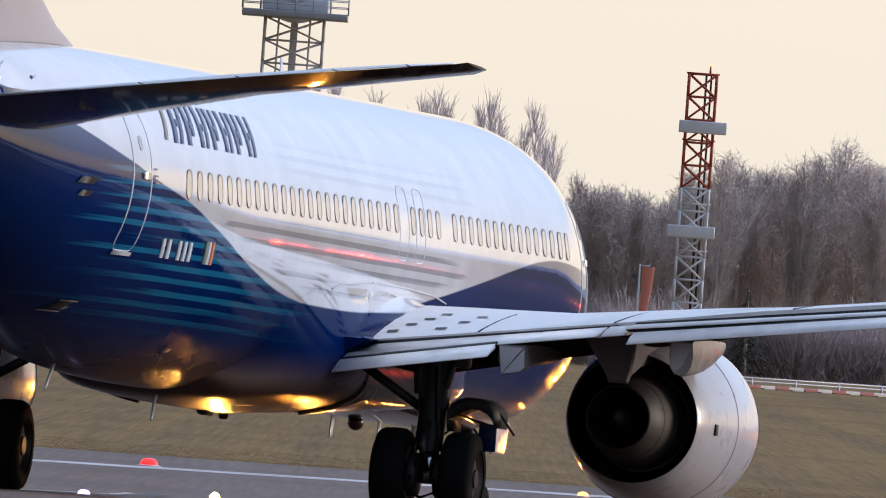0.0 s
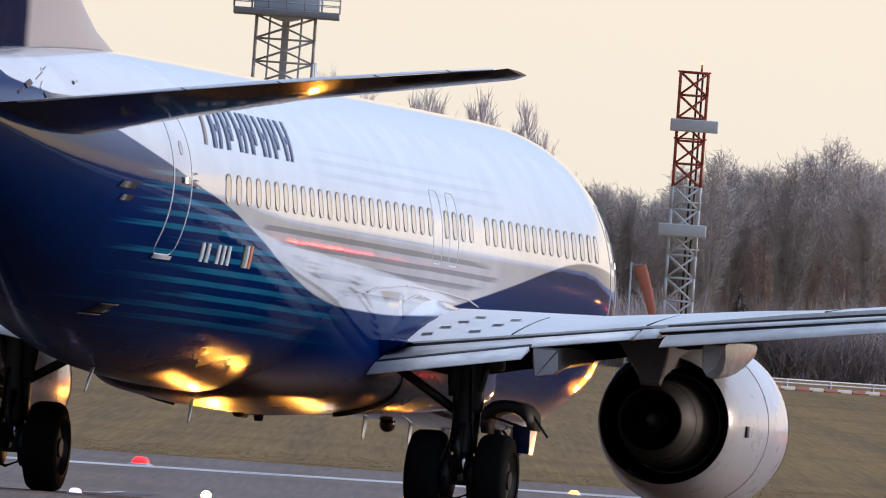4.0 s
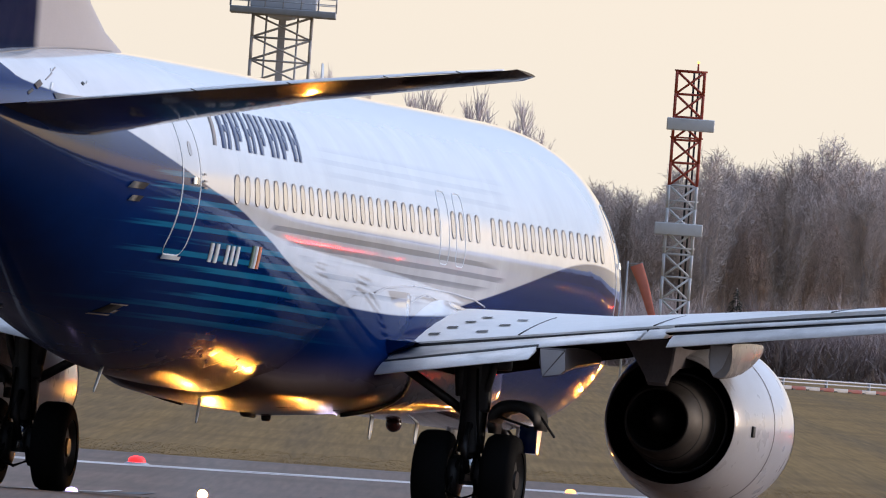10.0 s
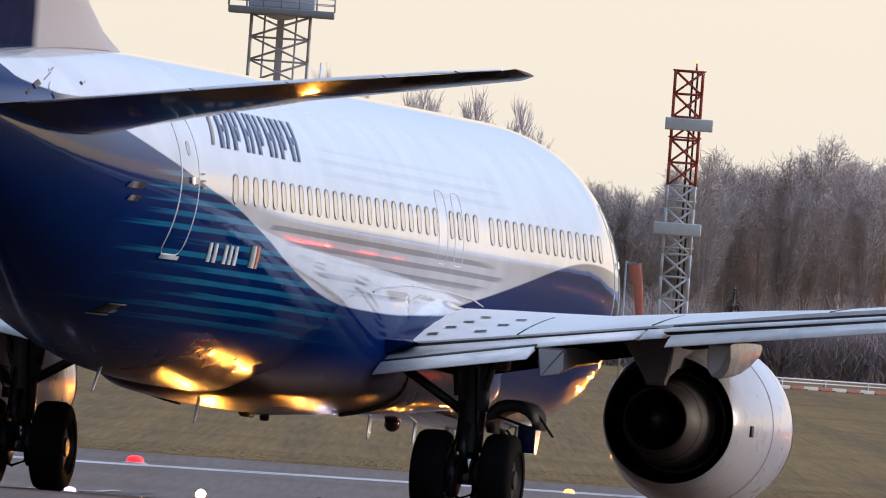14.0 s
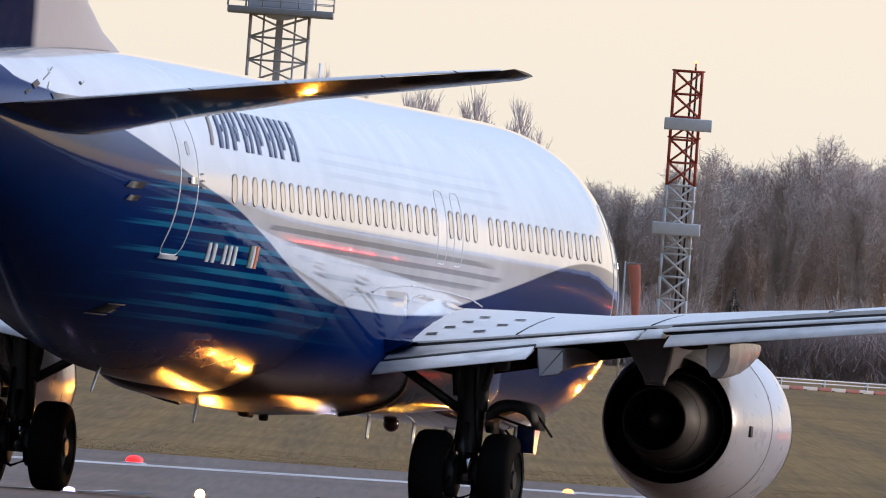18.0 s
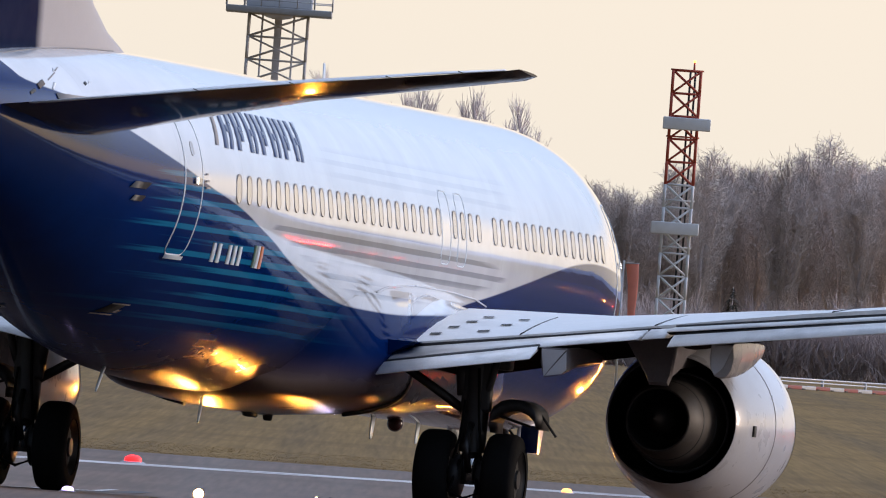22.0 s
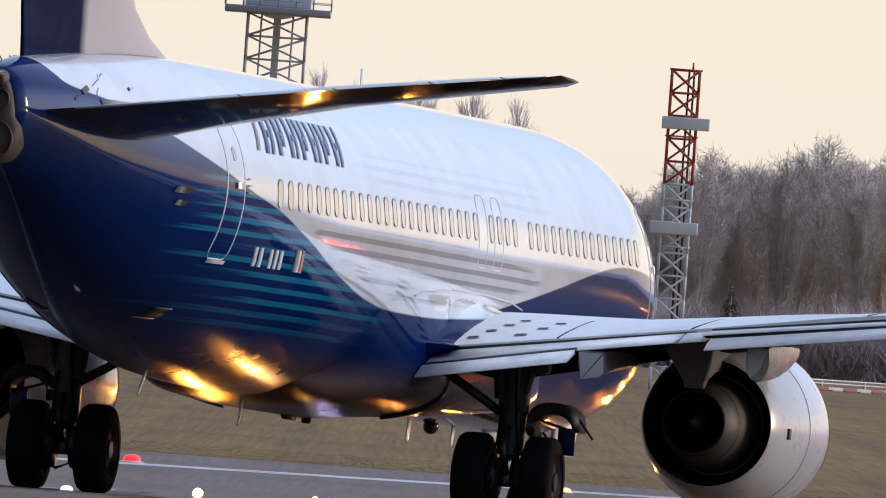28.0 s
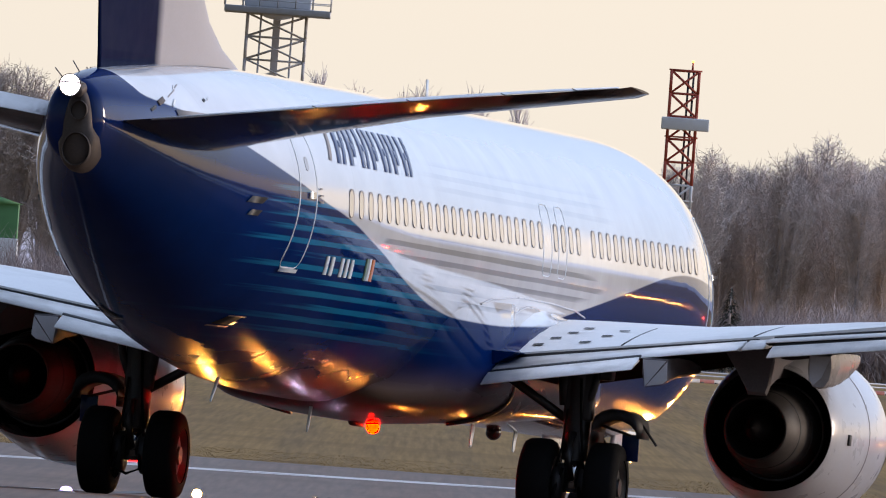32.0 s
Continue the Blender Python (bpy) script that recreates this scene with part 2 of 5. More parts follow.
def fin_paint():
    """White ahead, greyed to carry the fin's shading, navy on the rudder, parted by a steep curve."""
    m = mat("fin_paint", (0.47, 0.43, 0.415), 0.35, spec=0.01, vary=0.06, bump=0.01)
    n, l = m.node_tree.nodes, m.node_tree.links
    b = n["Principled BSDF"]
    old = b.inputs["Base Color"].links[0].from_socket
    tc, sep = n.new("ShaderNodeTexCoord"), n.new("ShaderNodeSeparateXYZ")
    l.new(tc.outputs["Object"], sep.inputs[0])
    lean, cut, mix = n.new("ShaderNodeMath"), n.new("ShaderNodeMapRange"), n.new("ShaderNodeMix")
    lean.operation = "MULTIPLY_ADD"
    l.new(sep.outputs["Z"], lean.inputs[0])
    lean.inputs[1].default_value = 0.34
    l.new(sep.outputs["Y"], lean.inputs[2])
    cut.inputs["From Min"].default_value, cut.inputs["From Max"].default_value = -12.3, -11.95
    l.new(lean.outputs[0], cut.inputs[0])
    mix.data_type = "RGBA"
    l.new(cut.outputs[0], mix.inputs["Factor"])
    mix.inputs["A"].default_value = (0.002, 0.007, 0.035, 1)
    l.new(old, mix.inputs["B"])
    l.new(mix.outputs["Result"], b.inputs["Base Color"])
    return m


LIVERY = livery()
FIN = fin_paint()
WHITE = mat("white_gloss_paint", (0.56, 0.57, 0.61), 0.3, coat=0.5, spec=0.4, vary=0.07, bump=0.01, dirt=(0.42, 0.41, 0.42), dirt_scale=1.4, dirt_amount=0.4)
BLUE = mat("deep_blue_gloss_paint", (0.0025, 0.011, 0.06), 0.14, spec=0.24, vary=0.08, bump=0.01)
UNLIT_WING = mat("shade_dark_wing_underside", (0.03, 0.022, 0.02), 0.7, spec=0.0, vary=0.2, bump=0.02, dirt=(0.018, 0.013, 0.011), dirt_scale=1.2, dirt_amount=0.6)
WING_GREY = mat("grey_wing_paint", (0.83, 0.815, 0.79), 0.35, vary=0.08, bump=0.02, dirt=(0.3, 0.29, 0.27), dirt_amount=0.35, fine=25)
FLAP_GREY = mat("pale_grey_flap_paint", (0.84, 0.82, 0.79), 0.33, vary=0.1, bump=0.02, dirt=(0.27, 0.25, 0.23), dirt_scale=1.6, dirt_amount=0.5)
UNLIT_STAB = mat("shade_dark_tailplane_underside", (0.04, 0.025, 0.022), 0.07, vary=0.08, bump=0.01, spec=0.02, dirt=(0.08, 0.065, 0.06), dirt_amount=0.4)
TOWER_GREY = mat("pale_tower_steel", (0.6, 0.57, 0.56), 0.55, 0.0, vary=0.1)
POD_GREY = mat("weathered_grey_pod_paint", (0.45, 0.43, 0.43), 0.28, spec=0.5, vary=0.15, dirt=(0.2, 0.17, 0.15), dirt_scale=2.5, dirt_amount=0.5)
DARK_GREY = mat("dark_grey_fairing_paint", (0.15, 0.135, 0.14), 0.6, spec=0.1, vary=0.15)
BARE = mat("polished_aluminium", (0.75, 0.75, 0.76), 0.2, 1.0, vary=0.06, bump=0.01)
STEEL = mat("grey_gear_steel", (0.04, 0.04, 0.042), 0.45, 0.6, vary=0.2, dirt=(0.04, 0.035, 0.03), dirt_scale=5)
DARK_STEEL = mat("blackened_gear_plate", (0.03, 0.03, 0.032), 0.5, 0.3, vary=0.2)
DOME_RED = mat("dark_red_lamp_glass", (0.05, 0.012, 0.01), 0.1, vary=0.05, bump=0)
CHROME = mat("chromed_piston", (0.8, 0.8, 0.8), 0.12, 1.0, vary=0.03, bump=0)
TYRE = mat("worn_black_rubber", (0.007, 0.007, 0.0075), 0.9, spec=0.1, vary=0.2, bump=0.1)
HOT = mat("heat_stained_nozzle_metal", (0.1, 0.075, 0.06), 0.6, 0.5, vary=0.2, dirt=(0.06, 0.05, 0.05), dirt_scale=3)
DULL_SOOT = mat("matt_soot", (0.014, 0.012, 0.012), 0.9, spec=0.05, vary=0.3)
CORE = mat("dull_core_cowl_metal", (0.05, 0.042, 0.038), 0.62, 0.3, vary=0.25, dirt=(0.03, 0.026, 0.024), dirt_scale=3)
SOOT = mat("sooty_duct_lining", (0.01, 0.01, 0.011), 0.6, vary=0.2)
PANE_SKY = mat("sky_pale_window_glass", (0.4, 0.39, 0.375), 0.05, vary=0.06, bump=0, coat=0.9, per_object=0.06)
GASKET = mat("grey_window_surround", (0.27, 0.245, 0.23), 0.6, vary=0.1)
INK = mat("navy_lettering_paint", (0.03, 0.05, 0.13), 0.3, vary=0.08, bump=0)
PALE_INK = mat("pale_lettering_paint", (0.6, 0.66, 0.7), 0.3, vary=0.05, bump=0)
ORANGE_INK = mat("orange_flag_paint", (0.6, 0.18, 0.05), 0.3, bump=0)
GREEN_INK = mat("green_flag_paint", (0.1, 0.17, 0.12), 0.3, bump=0)
TARMAC = mat("worn_tarmac", (0.18, 0.118, 0.086), 0.6, spec=0.07, vary=0.35, scale=0.5, fine=8, bump=0.2, stretch=0.01, dirt=(0.12, 0.08, 0.06), dirt_scale=0.08, dirt_amount=0.6)
GRASS = mat("winter_grass_soil", (0.25, 0.15, 0.055), 0.95, spec=0.08, vary=0.42, scale=0.7, fine=9.0, bump=0.15, stretch=0.006, dirt=(0.17, 0.1, 0.04), dirt_scale=0.05, dirt_amount=0.6)
BLADE = mat("dull_grass_blades", (0.3, 0.19, 0.08), 1.0, vary=0.2, scale=0.03, fine=2, bump=0, spec=0.05)
MARKING = mat("worn_white_marking_paint", (0.75, 0.7, 0.66), 0.7, spec=0.3, vary=0.25, scale=0.5, fine=8, dirt=(0.16, 0.12, 0.11), dirt_scale=0.5, dirt_amount=0.8)
GALV = mat("galvanised_steel", (0.42, 0.43, 0.45), 0.5, 0.5, vary=0.15)
BLOCK_RED = mat("dull_red_plastic", (0.26, 0.05, 0.04), 0.6, vary=0.25)
BLOCK_WHITE = mat("dull_white_plastic", (0.45, 0.43, 0.42), 0.6, vary=0.2)
RED_PAINT = mat("red_mast_paint", (0.5, 0.085, 0.05), 0.5, vary=0.2)
PALE_PAINT = mat("white_mast_paint", (0.78, 0.79, 0.8), 0.5, vary=0.12)
DOME = mat("pale_radome_shell", (0.62, 0.63, 0.66), 0.5, vary=0.06)
SOCK_CLOTH = mat("faded_orange_cloth", (0.9, 0.3, 0.22), 0.8, vary=0.12, bump=0.1)
# twigs, bark, thicket and slope are paled: distance haze put into colour
BARK = mat("haze_paled_bark", (0.6, 0.53, 0.53), 0.9, vary=0.3, scale=0.6, fine=4, per_object=0.25)
TWIG = mat("haze_paled_twigs", (0.69, 0.595, 0.55), 0.9, vary=0.3, scale=0.25, fine=2, bump=0, per_object=0.1)
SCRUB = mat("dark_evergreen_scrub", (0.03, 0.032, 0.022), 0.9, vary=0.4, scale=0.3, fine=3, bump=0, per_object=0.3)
HEDGE = mat("haze_paled_thicket", (0.48, 0.4, 0.39), 0.9, vary=0.35, scale=0.3, fine=2, bump=0, per_object=0.2)
HILL = mat("haze_paled_slope", (0.88, 0.78, 0.8), 0.95, vary=0.25, scale=0.08, fine=0.8, bump=0)
RAIL = mat("weathered_pale_rail", (0.5, 0.5, 0.52), 0.5, 0.3, vary=0.15)
LENS_WARM = glow("warm_inset_lamp_lens", (1.0, 0.41, 0.068), 4800.0)
LENS_RED = glow("red_inset_lamp_lens", (1.0, 0.012, 0.006), 900.0)
LENS_DIM = glow("dim_warm_lamp_lens", (1.0, 0.36, 0.06), 700.0)
LENS_COLD = glow("cold_white_lamp_lens", (0.72, 0.66, 1.0), 130.0)
SOFT_RED = glow("red_marker_lens", (1.0, 0.012, 0.012), 3.5)
SOFT_AMBER = glow("amber_marker_lens", (1.0, 0.42, 0.1), 2.6)
LENS_WHITE = glow("cold_white_inset_lamp_lens", (0.62, 0.5, 1.0), 2.0)
BEACON = glow("red_beacon_lamp", (1.0, 0.0026, 0.0005), 450.0)
STROBE = glow("white_strobe_lamp", (0.95, 0.93, 1.0), 8.0)
LENS_GREEN = glow("green_inset_lamp_lens", (0.03, 1.0, 0.15), 1500.0)
SHED = mat("green_painted_shed_wall", (0.1, 0.3, 0.12), 0.6, vary=0.12)


# ---- mesh helpers ----
def mesh_from(name, verts, faces, material=None, smooth=True):
    me = bpy.data.meshes.new(name)
    me.from_pydata([tuple(v) for v in verts], [], faces)
    if smooth:
        me.polygons.foreach_set("use_smooth", [True] * len(me.polygons))
    if material:
        me.materials.append(material)
    me.update()
    return me


def part(name, bm, material, parent, label="", smooth=True, place=None):
    """Links a bmesh or mesh as one object under a thing or a part."""
    if isinstance(bm, bpy.types.Mesh):
        me = bm
    else:
        bmesh.ops.recalc_face_normals(bm, faces=bm.faces)
        me = bpy.data.meshes.new(name)
        bm.to_mesh(me)
        bm.free()
        if smooth:
            me.polygons.foreach_set("use_smooth", [True] * len(me.polygons))
    if material and not me.materials:
        me.materials.append(material)
    ob = new(name, me)
    ob.parent = parent
    if place is not None:
        ob.matrix_basis = place
    return tagged(ob, label)


def thing(name, label, category, place=None, group="", kind=""):
    ob = new(name)
    ob.empty_display_size = 0.2
    if place is not None:
        ob.matrix_basis = place
    return tagged(ob, label, category, group, kind)


def loft(rings, closed=True, cap0=False, cap1=False):
    """A skin over rings with equal numbers of points."""
    bm = bmesh.new()
    rows = [[bm.verts.new(p) for p in ring] for ring in rings]
    k = len(rows[0])
    for a, b in zip(rows, rows[1:]):
        for i in range(k if closed else k - 1):
            j = (i + 1) % k
            bm.faces.new((a[i], a[j], b[j], b[i]))
    if cap0:
        bm.faces.new(rows[0][::-1])
    if cap1:
        bm.faces.new(rows[-1])
    return bm


def sharpen(ob, degrees=35):
    ob.data.set_sharp_from_angle(angle=radians(degrees))
    return ob


def tube(points, radii, sides=10, caps=True):
    """A round bar through points, with a radius at each."""
    pts = [Vector(p) for p in points]
    rings = []
    for i, p in enumerate(pts):
        d = (pts[min(i + 1, len(pts) - 1)] - pts[max(i - 1, 0)]).normalized()
        u = d.cross(Vector((0, 0, 1)) if abs(d.z) < 0.9 else Vector((1, 0, 0))).normalized()
        w = d.cross(u)
        r = radii[i] if isinstance(radii, (list, tuple)) else radii
        rings.append([p + (u * math.cos(a) + w * math.sin(a)) * r for a in (2 * math.pi * k / sides for k in range(sides))])
    return loft(rings, cap0=caps, cap1=caps)


def box(x0, x1, y0, y1, z0, z1, bevel=0.0):
    bm = bmesh.new()
    bmesh.ops.create_cube(bm, size=1)
    bmesh.ops.scale(bm, verts=bm.verts, vec=(x1 - x0, y1 - y0, z1 - z0))
    bmesh.ops.translate(bm, verts=bm.verts, vec=((x0 + x1) / 2, (y0 + y1) / 2, (z0 + z1) / 2))
    if bevel:
        bmesh.ops.bevel(bm, geom=bm.edges[:], offset=bevel, segments=2, affect="EDGES", profile=0.6)
    return bm


def lathe(profile, axis_point, sides=48, squash=1.0, cap0=False, cap1=False, toe=0.0, hinge=0.0):
    """A body turned about a line along y, that may toe in ahead of the hinge; profile: rows of (y, radius)."""
    cx0, cz = axis_point
    rings = []
    for y, r in profile:
        ring, cx = [], cx0 + toe * max(0.0, y - hinge)
        for k in range(sides):
            a = 2 * math.pi * k / sides
            zz = math.sin(a) * r
            ring.append((cx + math.cos(a) * r, y, cz + (zz * squash if zz < 0 else zz)))
        rings.append(ring)
    return loft(rings, cap0=cap0, cap1=cap1)


def hermite(xs, ys, x):
    """A smooth curve through points."""
    i = max(0, min(len(xs) - 2, int(np.searchsorted(xs, x)) - 1))
    d = [(ys[j + 1] - ys[j]) / (xs[j + 1] - xs[j]) for j in range(len(xs) - 1)]
    t = [d[0]] + [0 if d[j] * d[j + 1] <= 0 else 2 * d[j] * d[j + 1] / (d[j] + d[j + 1]) for j in range(len(d) - 1)] + [d[-1]]
    h = xs[i + 1] - xs[i]
    u = min(1, max(0, (x - xs[i]) / h))
    return (ys[i] * (1 + 2 * u) * (1 - u) ** 2 + t[i] * h * u * (1 - u) ** 2 + ys[i + 1] * u * u * (3 - 2 * u) + t[i + 1] * h * u * u * (u - 1))


# ---- ground ----
def ground_z(y):
    return float(np.interp(y, (-300, 280, 345, 420, 1000, 4600), (0.21, 0.21, -0.25, -0.25, 0.6, 0.6)))


def strip(name, x0, x1, ys, lift, material, label, category, left=None, right=None, kind="structure"):
    """A sheet that follows the ground; left and right: x of its sides as functions of y."""
    verts, faces = [], []
    for y in ys:
        a, b = (left(y) if left else x0), (right(y) if right else x1)
        verts += [(a, y, ground_z(y) + lift), (b, y, ground_z(y) + lift)]
    for i in range(len(ys) - 1):
        faces.append((2 * i, 2 * i + 1, 2 * i + 3, 2 * i + 2))
    ob = new(name, mesh_from(name, verts, faces, material, smooth=False))
    return tagged(ob, label, category, kind=kind)


strip("ground", -2500, 2500, (-300, 0, 200, 280, 345, 420, 600, 800, 1000, 1500, 4600), 0, GRASS, "dull winter grass airfield stretching to the wood", "ground")

# ---- aeroplane ----
HULL = (  # distance from the nose's datum, crown, keel, half width, height of the widest point
    (1.4, 2.98, 2.90, 0.04, 2.94), (1.6, 3.38, 2.47, 0.36, 2.93), (2.0, 3.72, 2.14, 0.61, 2.95), (2.6, 4.08, 1.88, 0.88, 3.02), (3.4, 4.52, 1.66, 1.14, 3.12),
    (4.2, 4.90, 1.48, 1.42, 3.1), (5.0, 5.10, 1.37, 1.64, 3.12), (6.0, 5.23, 1.32, 1.80, 3.18), (7.0, 5.29, 1.31, 1.865, 3.3), (8.2, 5.31, 1.31, 1.88, 3.43),
    (22, 5.28, 1.31, 1.88, 3.43), (25, 5.27, 1.32, 1.88, 3.43), (27, 5.26, 1.37, 1.87, 3.47), (29, 5.24, 1.54, 1.82, 3.57), (31, 5.20, 1.85, 1.68, 3.63),
    (33, 5.13, 2.33, 1.36, 3.70), (35, 5.02, 2.94, 0.96, 3.86), (36.4, 4.92, 3.42, 0.62, 4.08), (37.1, 4.82, 3.68, 0.42, 4.22), (37.4, 4.74, 3.80, 0.34, 4.26), (37.47, 4.64, 3.9, 0.24, 4.27))
HS = tuple(h[0] for h in HULL)


def hull_at(s):
    return [hermite(HS, tuple(h[k] for h in HULL), s) for k in (1, 2, 3, 4)]


def hull_point(s, a):
    """A point of the skin: distance from the nose, and the angle up from the starboard beam in degrees."""
    top, bot, w, zm = hull_at(s)
    c, t = math.cos(radians(a)), math.sin(radians(a))
    return Vector((w * c, GEAR - s, zm + (top - zm) * t if t > 0 else zm + (zm - bot) * t))


def hull_angle(s, z):
    top, bot, w, zm = hull_at(s)
    u = (z - zm) / ((top - zm) if z > zm else (zm - bot))
    return math.degrees(math.asin(max(-1, min(1, u))))


def hull_frame(s, z, side=1):
    """A pose on the skin at that height: x aft along the hull, y up along the skin, z outward, on the starboard (1) or port (-1) side."""
    a = hull_angle(s, z)
    p = hull_point(s, a)
    ds = (hull_point(s + 0.05, a) - hull_point(s - 0.05, a)).normalized()
    da = (hull_point(s, a + 1) - hull_point(s, a - 1)).normalized()
    nrm = da.cross(ds).normalized()
    if nrm.x < 0:
        nrm = -nrm
    up = (da - nrm * da.dot(nrm)).normalized()
    if side < 0:
        p, nrm, up = (Vector((-v.x, v.y, v.z)) for v in (p, nrm, up))
    aft = up.cross(nrm).normalized()
    m = Matrix((aft, up, nrm)).transposed().to_4x4()
    m.translation = p
    return m


def patch(s0, s1, z0, z1, lift, side=1, steps=6, slant=0.0, thick=0.004):
    """A thin plate that lies on the skin between two stations and two heights; slant leans it aft towards the top."""
    bm = bmesh.new()
    grid = []
    for k in range(steps + 1):
        z = z0 + (z1 - z0) * k / steps
        row = []
        for s in (s0, s1):
            m = hull_frame(s + slant * (k / steps - 0.5), z, side)
            row.append((bm.verts.new(m @ Vector((0, 0, lift))), bm.verts.new(m @ Vector((0, 0, lift - thick)))))
        grid.append(row)
    for a, b in zip(grid, grid[1:]):
        bm.faces.new((a[0][0], a[1][0], b[1][0], b[0][0]))
        for i in (0, 1):
            bm.faces.new((a[i][0], b[i][0], b[i][1], a[i][1]))
    return bm


def ring_patch(s0, s1, z0, z1, width, lift, side=1, steps=14):
    """A narrow raised line round an opening in the skin, with rounded corners."""
    pts = []
    cz, cs, hw, hh = (z0 + z1) / 2, (s0 + s1) / 2, (s1 - s0) / 2, (z1 - z0) / 2
    r = min(0.14, 0.45 * min(hw, hh))
    for qx, qz, start in ((1, 1, 0), (-1, 1, 90), (-1, -1, 180), (1, -1, 270)):
        for k in range(5):
            a = radians(start + 90 * k / 4)
            pts.append((cs + qx * (hw - r) + r * math.cos(a), cz + qz * (hh - r) + r * math.sin(a)))
    full = []
    for p, q in zip(pts, pts[1:] + pts[:1]):
        m = max(1, int(math.hypot(q[0] - p[0], q[1] - p[1]) / 0.12))
        full += [(p[0] + (q[0] - p[0]) * k / m, p[1] + (q[1] - p[1]) * k / m) for k in range(m)]
    rings = []
    for s, z in full:
        m = hull_frame(s, z, side)
        d = Vector((s - cs, z - cz))
        d = Vector((d.x / hw, d.y / hh)).normalized()
        rings.append([m @ Vector((d.x * o, d.y * o, h)) for o, h in ((0, -0.006), (0, lift), (width, lift), (width, -0.006))])
    return loft(rings + rings[:1], closed=False)


plane = thing("airliner", "white and deep blue twin-engine jet airliner on dark tarmac", "airliner")

rings = []
for s in [1.4, 1.44, 1.5, 1.6, 1.75, 1.9, 2.1, 2.3, 2.6, 3.0, 3.4, 3.8, 4.2, 4.6, 5, 5.5, 6, 6.5, 7, 7.6, 8.2] + list(np.arange(9, 24.6, 1.0)) + list(np.arange(25, 37.3, 0.4)) + [37.3, 37.4, 37.44, 37.47]:
    rings.append([hull_point(float(s), a) if abs(a) <= 90 else Vector((-1, 1, 1)) * hull_point(float(s), 180 - a) for a in np.linspace(-90, 270, 73)[:-1]])
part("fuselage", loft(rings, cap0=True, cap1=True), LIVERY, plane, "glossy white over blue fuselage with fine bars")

# belly fairings: one ahead of the open wheel wells, one behind them whose bottom rises outboard
def fairing_half(s, w, bot, top, rise, drop=0.0):
    """One side of a cross-section, from the keel up to where it runs into the hull."""
    mid, half, w = (top + bot) / 2 + 0.15, [], w * 0.945
    for a in np.linspace(-math.pi / 2, 0, 13):
        c = math.cos(a) if a > -1.57 else 0.0
        half.append((w * c ** 0.45, mid - (mid - bot + drop) * abs(math.sin(a)) ** 0.5 + rise * c ** 0.6))
    for u in np.linspace(0, 1, 10)[1:]:
        z = mid + rise + (3.0 - mid - rise) * u
        half.append((hull_point(s, hull_angle(s, z)).x + max(0.0, w - hull_point(s, hull_angle(s, mid + rise)).x) * (1 - u) ** 2 - 0.03 * u, z))
    return half


def finer(rows, step=0.2):
    """The same sections, closer together, on smooth curves."""
    xs = tuple(r[0] for r in rows)
    for s in np.linspace(xs[0], xs[-1], int((xs[-1] - xs[0]) / step) + 2):
        yield (float(s), *(hermite(xs, tuple(r[k] for r in rows), float(s)) for k in range(1, len(rows[0]))))


def both_sides(s, half):
    return [(-x, GEAR - s, z) for x, z in half[:0:-1]] + [(x, GEAR - s, z) for x, z in half]


rings = [both_sides(s, fairing_half(s, w, bot, top, 0.04)) for s, w, bot, top in finer((
    (10.6, 1.2, 1.6, 1.9), (11.4, 1.55, 1.5, 2.0), (12.6, 1.8, 1.43, 2.1), (14, 1.9, 1.37, 2.2), (17, 1.92, 1.25, 2.25), (18.6, 1.9, 1.2, 2.2), (18.9, 1.86, 1.24, 2.2)))]
part("belly_fairing", loft(rings, closed=False, cap0=True, cap1=True), LIVERY, plane, "deep blue belly fairing")
rings = [both_sides(s, fairing_half(s, w, bot, top, rise)) for s, w, bot, top, rise in finer((
    (18.92, 1.99, 1.135, 2.2, 0.2), (19.5, 1.98, 1.14, 2.2, 0.2), (20.3, 1.92, 1.15, 2.12, 0.18), (21.1, 1.76, 1.18, 2.0, 0.14), (21.9, 1.5, 1.21, 1.85, 0.08), (22.6, 1.22, 1.27, 1.75, 0.03), (23.2, 0.95, 1.42, 1.65, 0.0), (23.7, 0.6, 1.6, 1.7, 0.0)))]
aft_fairing = part("aft_belly_fairing", loft(rings, closed=False, cap0=True, cap1=True), LIVERY, plane, "deep blue fairing behind the wheel wells")
# this dark strip stands for the shade in the open wheel well
lip = [fairing_half(18.9, 1.99, 1.135, 2.2, 0.2, d)[2:16] for d in (-0.01, 0.045, 0.045, -0.01)]
for side in (1, -1):
    part("wheel_well_shade", loft([[(side * x, GEAR - st, z) for (x, z), st in zip(row, (18.96, 18.96, 18.8, 18.8))] for row in zip(*lip)], cap0=True, cap1=True), SOOT, aft_fairing, "dark strip for the shade in the open wheel well")


